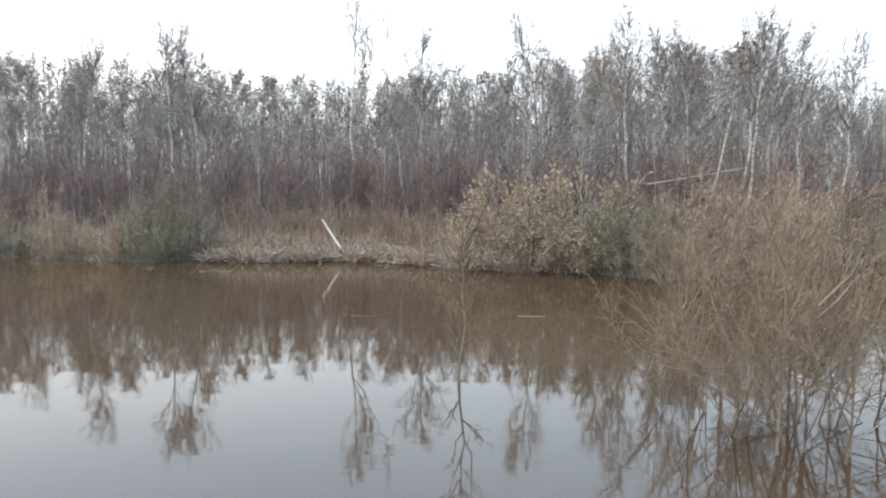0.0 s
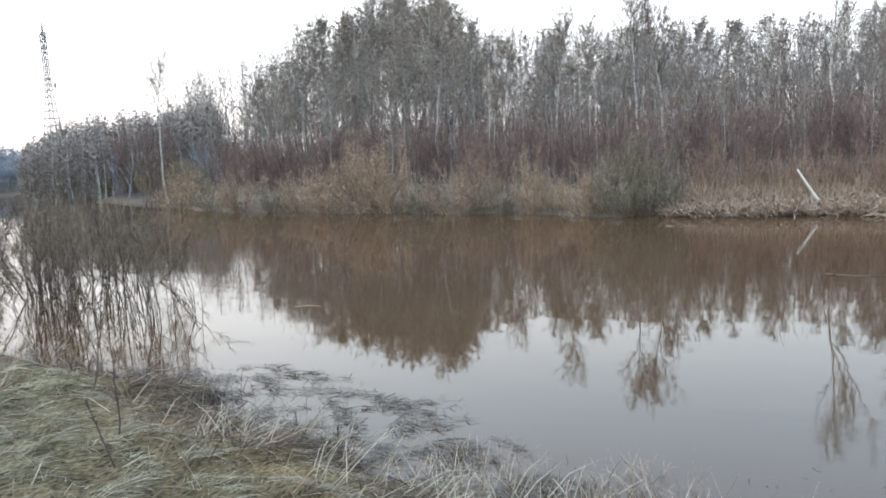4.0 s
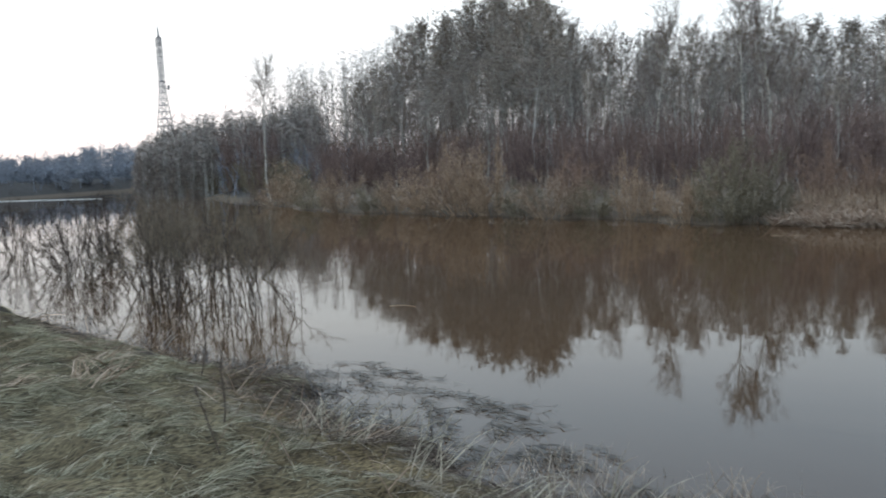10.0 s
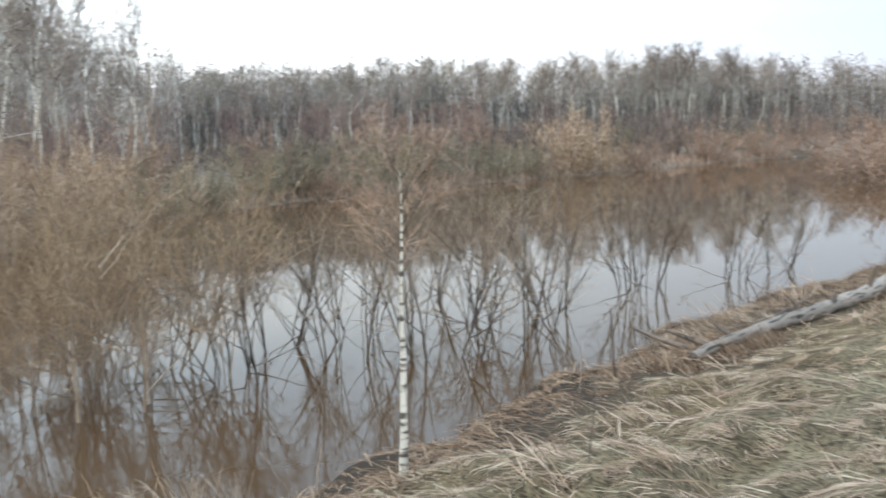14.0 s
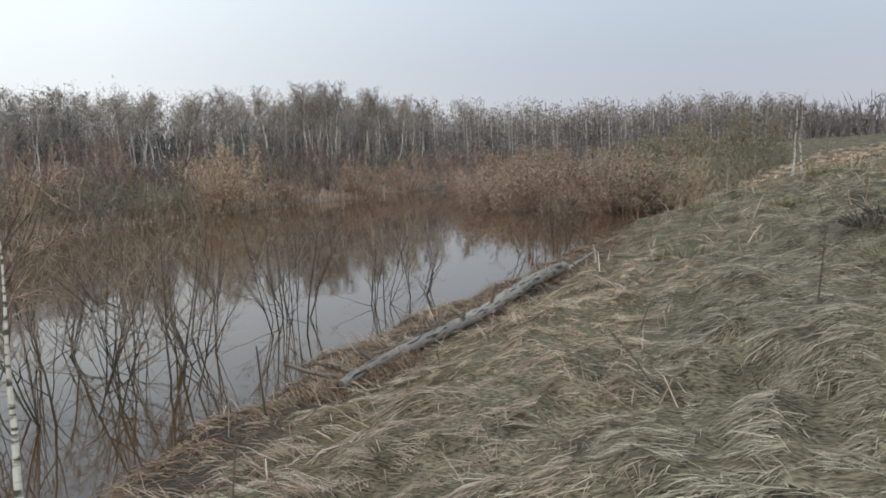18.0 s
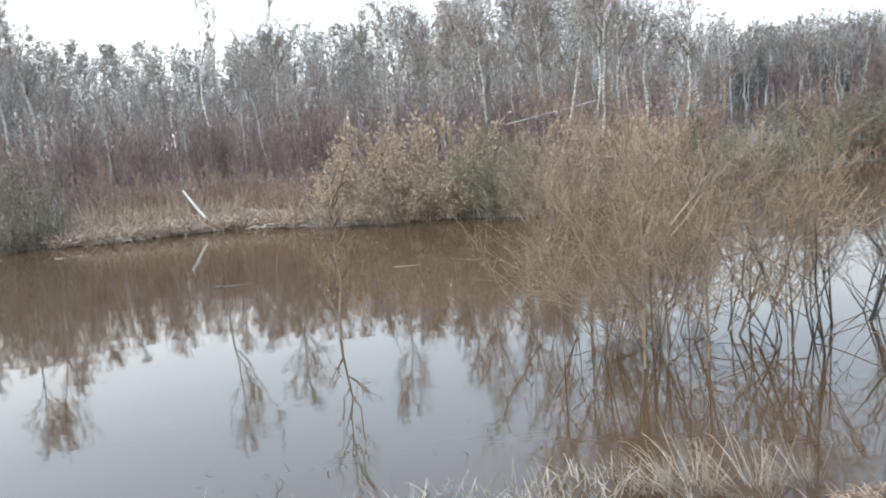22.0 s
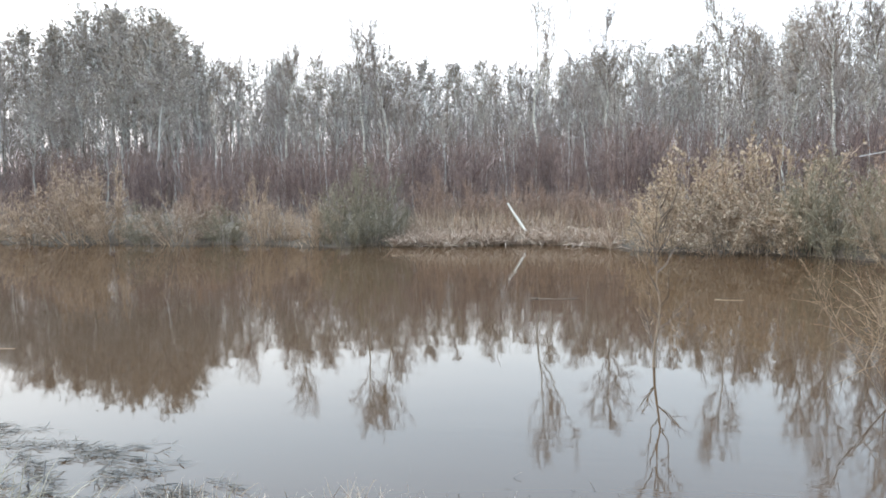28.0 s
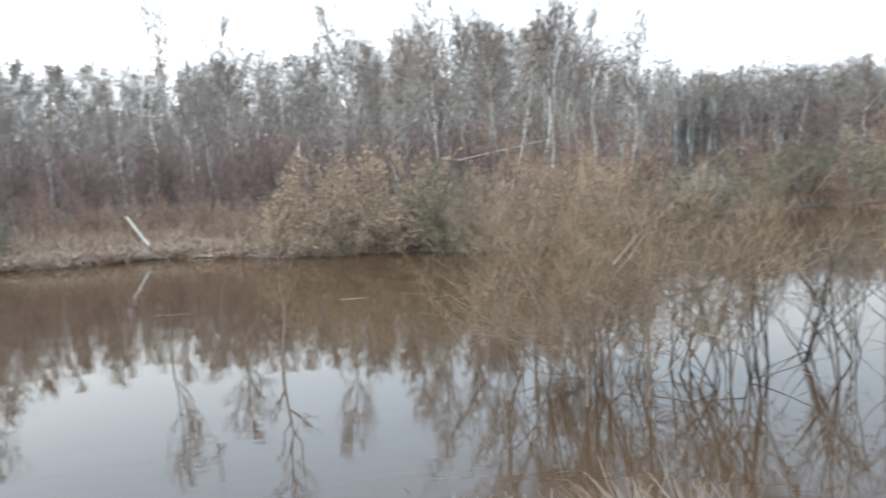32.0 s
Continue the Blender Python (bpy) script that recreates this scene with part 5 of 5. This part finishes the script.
def mat_grass(name, x, y, length, width, label, mat, lift=0.06, rise=0.0, lock=9, close=0.08, stray=0.22, turn=0.4):
    """Lodged grass in locks: blades of one lock start together and lie the same way."""
    n = len(x)
    a = np.repeat(flow(x, y) + turn * rng.normal(size=n), lock) + 0.9 * turn * rng.normal(size=n * lock)
    a = np.where(rng.random(n * lock) < stray, 6.3 * rng.random(n * lock), a)
    up = np.repeat(np.abs(rng.normal(size=n)) * lift, lock)
    far = np.repeat(0.7 + 0.6 * rng.random(n), lock)
    x = np.repeat(x, lock) + close * rng.normal(size=n * lock)
    y = np.repeat(y, lock) + close * rng.normal(size=n * lock)
    z = zg(x, y)
    e = 0.15
    hx = (zg(x + e, y) - zg(x - e, y)) / (2 * e)
    hy = (zg(x, y + e) - zg(x, y - e)) / (2 * e)
    D = np.stack([np.cos(a), np.sin(a), np.cos(a) * hx + np.sin(a) * hy + up + 0.09 * rng.random(len(x)) + rise], -1)
    b = Buf()
    b.blades(np.stack([x, y, z - 0.01], -1), unit(D), far * length * (0.6 + 0.7 * rng.random(len(x))), width * (0.6 + 0.8 * rng.random(len(x))), 0.12 + 0.22 * rng.random(len(x)), True)
    return tagged(new(name, b.mesh(name, mat)), label, "grass", kind="stuff")


def scatter(n, x0, x1, y0, y1, keep):
    x, y = x0 + (x1 - x0) * rng.random(n), y0 + (y1 - y0) * rng.random(n)
    k = keep(x, y, near_shore(x) - y)
    return x[k], y[k]


def clumped(x, y, seed, cut):
    return vnoise(x * 1.4, y * 1.4, seed) + 0.5 * vnoise(x * 4, y * 4, seed + 1) > cut


def high(x, y):
    """True high on the bank, where the grass is greyer."""
    return near_shore(x) - y + 2.0 * vnoise(x * 0.6, y * 0.6, 81) + 1.2 * vnoise(x * 2, y * 2, 82) > 4.3


def two_tone(name, x, y, length, width, low_label, high_label, **more):
    k = high(x, y)
    mat_grass(name, x[~k], y[~k], length, width, low_label, M_STRAW, **more)
    mat_grass("grey_" + name, x[k], y[k], length, width, high_label, M_STRAWPALE, **more)


def bare(x, y, s):
    """Where the mat of grass begins above the waterline."""
    return (s > 0.32 + 0.35 * np.clip(x - 2, 0, 1) + 0.5 * vnoise(x * 2, y * 2, 9)) & ~((np.abs(y - 3.56 + 0.06 * (x - 11)) < 0.3) & (x > 7.3) & (x < 14.8))


x, y = scatter(14500, -1.5, 6.8, -4.0, 5, lambda x, y, s: bare(x, y, s) & (rng.random(len(x)) < (x + 1.5) / 3))
two_tone("matted_grass", x, y, 0.2, 0.002, "orange-tan grass lying matted on the bank", "greyish-green dry grass lying matted on the bank")
x, y = scatter(6600, 6.6, 12.2, -5.0, 5, bare)
two_tone("matted_grass", x, y, 0.22, 0.0026, "orange-tan grass lying matted on the bank", "greyish-green dry grass lying matted on the bank")
x, y = scatter(14500, -6.8, 1.5, -4.0, 5, lambda x, y, s: bare(x, y, s) & (rng.random(len(x)) < (1.5 - x) / 3))
k = near_shore(x) - y + 0.9 * vnoise(x * 0.9, y * 0.9, 84) + 0.6 * vnoise(x * 3, y * 3, 85) > 1.8
mat_grass("grey_matted_grass", x[k], y[k], 0.22, 0.002, "greyish-green dry grass lying matted on the bank", M_STRAWGREY)
mat_grass("matted_grass", x[~k], y[~k], 0.22, 0.002, "brownish dry grass lying matted near the water", M_STRAWPALE)
x, y = scatter(6600, -12.2, -6.6, -5.0, 5, bare)
mat_grass("grey_matted_grass", x, y, 0.3, 0.0028, "greyish-green dry grass lying matted on the bank", M_STRAWGREY)
# long bleached strands lying over the mat
x, y = scatter(2600, -12, -0.6, -4, 5, lambda x, y, s: bare(x, y, s) & (s + 0.8 * rng.random(len(x)) > 1.7))
mat_grass("bleached_strands", x, y, 0.36, 0.0022, "long bleached strands lying over the matted grass", M_BLEACHED, 0.06, 0.02, lock=7, close=0.05, stray=0.06, turn=0.2)
x, y = scatter(3000, 0.6, 13, -4, 5, bare)
mat_grass("bleached_strands", x, y, 0.32, 0.0022, "long bleached strands lying over the matted grass", M_BLEACHED, 0.06, 0.02, lock=6, close=0.05, stray=0.1, turn=0.25)
# crumbs of dead leaves in the mat
for x0, x1, n in ((1.2, 12, 2600), (-12, -1.2, 1200)):
    x, y = scatter(n, x0, x1, -4, 4.8, bare)
    b = Buf()
    b.flakes(np.stack([x, y, zg(x, y) + 0.025], -1), 0.008 * (0.5 + rng.random(len(x))), 0.5)
    tagged(new("leaf_litter", b.mesh("leaf_litter", M_WETGRASS)), "dark crumbs of dead leaves in the matted grass", "litter", kind="stuff")
x, y = scatter(4400, -30, -12, -4, 7, lambda x, y, s: s > 0.05)
mat_grass("upstream_grass", x, y, 0.3, 0.0042, "greyish dry grass matted on the bank upstream", M_STRAWGREY, close=0.2)
x, y = scatter(4800, 12, 32, -8, 5, lambda x, y, s: s > 0.05)
two_tone("downstream_grass", x, y, 0.3, 0.0042, "straw-coloured grass matted on the bank downstream", "greyish grass matted high on the bank downstream", close=0.2)
x, y = scatter(1000, -60, -28, -12, 12, lambda x, y, s: s > 0.3)
mat_grass("far_bank_grass", x, y, 0.6, 0.02, "tufted dry grass of the bank far upstream", M_STRAWGREY, close=0.4)
x, y = scatter(1400, 30, 62, -20, 8, lambda x, y, s: s > 0.3)
mat_grass("field_grass", x, y, 0.6, 0.02, "tufted dry grass of the field", M_STRAW, close=0.4)
x, y = scatter(3600, 2.0, 24, 3.0, 5.2, lambda x, y, s: (s > 0.0) & (s < 1.1 + 0.5 * vnoise(x * 1.5, y * 1.5, 33)) & clumped(x, y, 31, -0.3))
mat_grass("rusty_edge_grass", x, y, 0.3, 0.0042, "rust-brown dead grass along the water's edge", M_STRAWRED, 0.22)
x, y = scatter(5200, -13, -0.6, 2.4, 7.0, lambda x, y, s: (s > -0.02) & (s < 1.05 + 0.6 * vnoise(x * 1.3, y * 1.3, 36)) & clumped(x, y, 37, -0.2))
mat_grass("brown_edge_grass", x, y, 0.26, 0.0034, "dark brown dead grass along the flooded edge", M_BROWNGRASS, 0.25, 0.05)
x, y = scatter(200, -5.2, -1.6, 2.6, 5.2, lambda x, y, s: (s > 0.25) & (s < 1.3) & clumped(x, y, 38, 0.0))
mat_grass("tall_loose_grass", x, y, 0.5, 0.0036, "tall bleached grass leaning over the bank edge", M_BLEACHED, 0.5, 0.45, lock=6)
x = np.concatenate([6.7 + 1.7 * rng.random(150), 10.9 + 0.8 * rng.random(40), 13.6 + 1.6 * rng.random(70)])
y = 3.58 - 0.06 * (x - 9) + 0.16 * rng.normal(size=len(x))
mat_grass("log_grass", x, y, 0.3, 0.004, "rusty dead grass fallen over the log", M_STRAWRED, 0.5, 0.35)
x, y = scatter(1800, -14, 14, -4, 5, lambda x, y, s: (s > 0.3) & (np.hypot(x, y) > 2.0) & (np.abs(x) > 1.2) & clumped(x, y, 41, 0.22))
mat_grass("loose_grass", x, y, 0.4, 0.004, "loose bleached grass rising in tufts", M_STRAW, 0.45, 0.25)


def stalks(name, x, y, length, width, label, mat, spread_by=0.35, droop=0.15, z=None, lean=(0, 0)):
    n = len(x)
    D = unit(np.stack([lean[0] + spread_by * rng.normal(size=n), lean[1] + spread_by * rng.normal(size=n), np.ones(n)], -1))
    b = Buf()
    zz = zg(x, y) if z is None else np.full(n, z)
    b.blades(np.stack([x, y, zz - 0.03], -1), D, length * (0.5 + 0.8 * rng.random(n)), width * (0.6 + 0.8 * rng.random(n)), droop * rng.random(n))
    return tagged(new(name, b.mesh(name, mat)), label, "grass", kind="stuff")


# standing stalks thinly over the bank
x, y = scatter(420, -12, 12, -4, 4.6, lambda x, y, s: (s > 0.2) & (np.hypot(x, y) > 2.6))
stalks("standing_stalks", x, y, 0.42, 0.0035, "single bleached stalks standing on the bank", M_STRAW, 0.6, 0.3)
x, y = scatter(600, 12, 40, -10, 5, lambda x, y, s: s > 0.4)
stalks("standing_stalks", x, y, 0.5, 0.008, "single bleached stalks standing on the bank", M_STRAW, 0.5, 0.3)
x, y = scatter(700, 20, 36, -3, 4, lambda x, y, s: (s > 0.5) & clumped(x, y, 71, 0.15))
stalks("crest_stalks", x, y, 0.8, 0.006, "tall thin dry stalks on the crest of the bank", M_STRAW, 0.35, 0.3)
# stubble of stalks along the waterline ahead
x, y = scatter(3000, -4.0, 1.9, 4.2, 5.9, lambda x, y, s: (s < 0.4) & (s > -0.95) & clumped(x, y, 51, -0.18))
stalks("shore_stalks", x, y, 0.27, 0.003, "bleached grass stalks standing in shallow water", M_REED, 0.6, 0.4, z=0.0)
x, y = scatter(160, -3.6, 1.7, 4.6, 6.0, lambda x, y, s: clumped(x, y, 53, -0.05))
stalks("drowned_stalks", x, y, 0.14, 0.0035, "short dark stalks breaking the water", M_WETGRASS, 0.8, 0.5, z=0.0)
# bushy fringe between grass and willows upstream
x, y = scatter(1300, -13, -5, 3.4, 6.8, lambda x, y, s: (s < 0.9) & (s > -0.5))
stalks("shore_tangle", x, y, 0.36, 0.005, "tangled dead stalks at the flooded edge", M_DUSK, 0.8, 0.5, z=0.02)

# flooded grass tangle on the water
x, y = scatter(12000, -9.5, -2.4, 4.3, 6.5, lambda x, y, s: (s < 0.1) & (s > -0.5 - 1.1 * np.clip((x + 10) / 4, 0, 1) * np.clip((-2.2 - x) / 2.5, 0, 1)) & (vnoise(x * 3.2, y * 5.0, 61) + 0.6 * vnoise(x * 8, y * 12, 62) > 0.04))
a = 2.2 * vnoise(x * 0.7, y * 1.4, 64) + 1.0 * rng.normal(size=len(x))
b = Buf()
D = unit(np.stack([np.cos(a), 0.5 * np.sin(a), 0.02 + 0.06 * rng.normal(size=len(x))], -1))
b.blades(np.stack([x, y, 0.01 + 0.012 * rng.random(len(x))], -1), D, 0.15 * (0.5 + rng.random(len(x))), 0.0028 * (0.6 + rng.random(len(x))), 0.03)
tagged(new("floating_grass", b.mesh("floating_grass", M_WETGRASS)), "dark wet grass floating on the shallows", "grass", kind="stuff")
x, y = scatter(500, -8.6, -4.4, 4.3, 6.2, lambda x, y, s: (s < 0.2) & (s > -1.2) & (vnoise(x * 2.5, y * 4, 63) > 0.3))
stalks("wet_tussocks", x, y, 0.06, 0.004, "dark wet tussocks rising from the shallows", M_WETGRASS, 3.0, 0.7, z=0.0)

x, y = scatter(1500, -26, -11, 4.6, 9.5, lambda x, y, s: (s < -0.05) & (s > -2.4 + 0.8 * rng.random(len(x))) & clumped(x, y, 91, -0.1))
stalks("flooded_stalks", x, y, 0.3, 0.005, "thin dead stalks standing in the flooded shallows", M_DUSK, 0.7, 0.5, z=0.0)

# lodged reeds on the far bank
x = -9.4 + 7.2 * rng.random(7000)
y = far_shore(x) - 0.75 + 2.4 * rng.random(7000) ** 1.3
n = len(x)
b = Buf()
D = unit(np.stack([0.9 * rng.normal(size=n) + 0.3, 0.4 * rng.normal(size=n) - 0.25, 0.3 + 0.75 * rng.random(n)], -1))
b.blades(np.stack([x, y, np.maximum(zg(x, y), 0) - 0.02], -1), D, 0.75 * (0.5 + rng.random(n)), 0.013, 0.4)
tagged(new("lodged_reeds", b.mesh("lodged_reeds", M_LODGED)), "flattened pale reeds on the far bank", "reeds", kind="stuff")
x = -9.6 + 7.8 * rng.random(1700)
y = far_shore(x) + 0.3 + 2.4 * rng.random(1700)
stalks("far_reed_stalks", x, y, 0.95, 0.011, "tan reed stalks standing behind the lodged reeds", M_TAN, 0.3, 0.25)
x = -43 + 52 * rng.random(1500)
y = far_shore(x) - 0.5 + 1.9 * rng.random(1500)
stalks("far_edge_stalks", x, y, 0.36, 0.012, "tan dead stalks along the far waterline", M_TAN, 0.4, 0.3)


x = 9 + 55 * rng.random(4200)
y = far_shore(x) - 0.3 + 3.0 * rng.random(4200)
stalks("far_edge_stalks", x, y, 0.6, 0.02, "tan dead stalks along the far waterline", M_RUST, 0.4, 0.3)


# ---- tussocks and clumps, each a thing ----
def clump(name, blades, length, width, mat, lean=(0, 0), spread_by=0.6, droop=0.4, foot=0.12):
    root = new(name)
    n = blades
    az = rng.random(n) * 2 * np.pi
    rr = foot * np.sqrt(rng.random(n))
    base = np.stack([np.cos(az) * rr, np.sin(az) * rr, 0 * rr - 0.03], -1)
    D = unit(np.stack([lean[0] + spread_by * np.cos(az) * rng.random(n) * 1.4, lean[1] + spread_by * np.sin(az) * rng.random(n) * 1.4, np.ones(n)], -1))
    b = Buf()
    b.blades(base, D, length * (0.5 + 0.7 * rng.random(n)), width, droop * rng.random(n))
    many("blade", b, mat, root)
    return root


SEDGE = clump("sedge_clump", 110, 0.95, 0.0042, M_REED, lean=(-0.5, 0.1), spread_by=0.75, droop=0.35, foot=0.38)
for x, y, s in [(1.95, 4.8, 0.5), (2.3, 4.65, 0.5), (1.75, 4.85, 0.36), (2.65, 4.7, 0.36)]:
    place(SEDGE, x, y, "leaning clump of bleached sedge at the waterline", "sedge", "sedge clumps at the waterline", size=s, turn=rng.random() * 30, z=max(zat(x, y), 0.0))
TUSSOCK = clump("tussock", 620, 0.36, 0.0055, M_TUSSOCK, spread_by=2.6, droop=0.75, foot=0.36)
DARKTUSSOCK = clump("tussock", 380, 0.4, 0.008, M_WETGRASS, spread_by=2.2, droop=0.8, foot=0.3)
for x, y, s in [(13.3, 1.0, 1.0), (17.5, -0.6, 0.9), (20.3, 1.2, 1.0), (9.3, -1.4, 0.8), (-5.4, 0.1, 0.6), (23, -1.5, 1.0), (26.5, 0.6, 1.0), (-17, 2.4, 0.8), (-26, 3.4, 1.0), (-34, 2.5, 1.2), (-38, 4.0, 1.2)]:
    place(TUSSOCK, x, y, "rounded greenish-brown tussock in the matted grass", "tussock", "tussocks of the bank", size=s)
for x, y, s in [(11.4, -1.4, 0.9), (11.7, -1.65, 0.8), (-4.9, -0.15, 0.5)]:
    place(DARKTUSSOCK, x, y, "dark earthy tussock in the matted grass", "tussock", "tussocks of the bank", size=s)


def weed(h, r):
    root = new("dead_weed")
    b = Buf()
    t = np.linspace(0, 1, 7)[:, None]
    P = np.array([0, 0, -0.03]) + np.array([0.06, 0.02, 1.0]) * h * t + 0.015 * h * np.sin(t * 7) * np.array([1, 0.6, 0])
    b.tubes(P[None], (r * np.linspace(1, 0.5, 7))[None], 5)
    part("stem", b, M_BROWN, root, smooth=True)
    b = Buf()
    A = along(P[None], (0.35 + 0.65 * rng.random((1, 26))))[0]
    b.spikes(A, A + unit(rng.normal(size=A.shape) + np.array([0, 0, 0.8])) * 0.1 * h, r * 0.6)
    many("seed_head", b, M_BROWN, root)
    return root


WEED = weed(0.72, 0.009)
for x, y, s, tilt in [(7.2, -0.57, 1.0, (4, -8)), (5.7, 0.45, 0.8, (-30, -20)), (7.6, 0.9, 0.6, (20, 10)), (3.9, 2.6, 0.7, (0, 12)), (-5.3, 2.9, 0.9, (5, 6)), (-7.0, 3.7, 0.9, (-8, 4)), (-4.7, 2.5, 0.7, (10, -12))]:
    place(WEED, x, y, "dead brown weed stalk standing in the grass", "weed", "dead weeds", size=s, tilt=tilt)
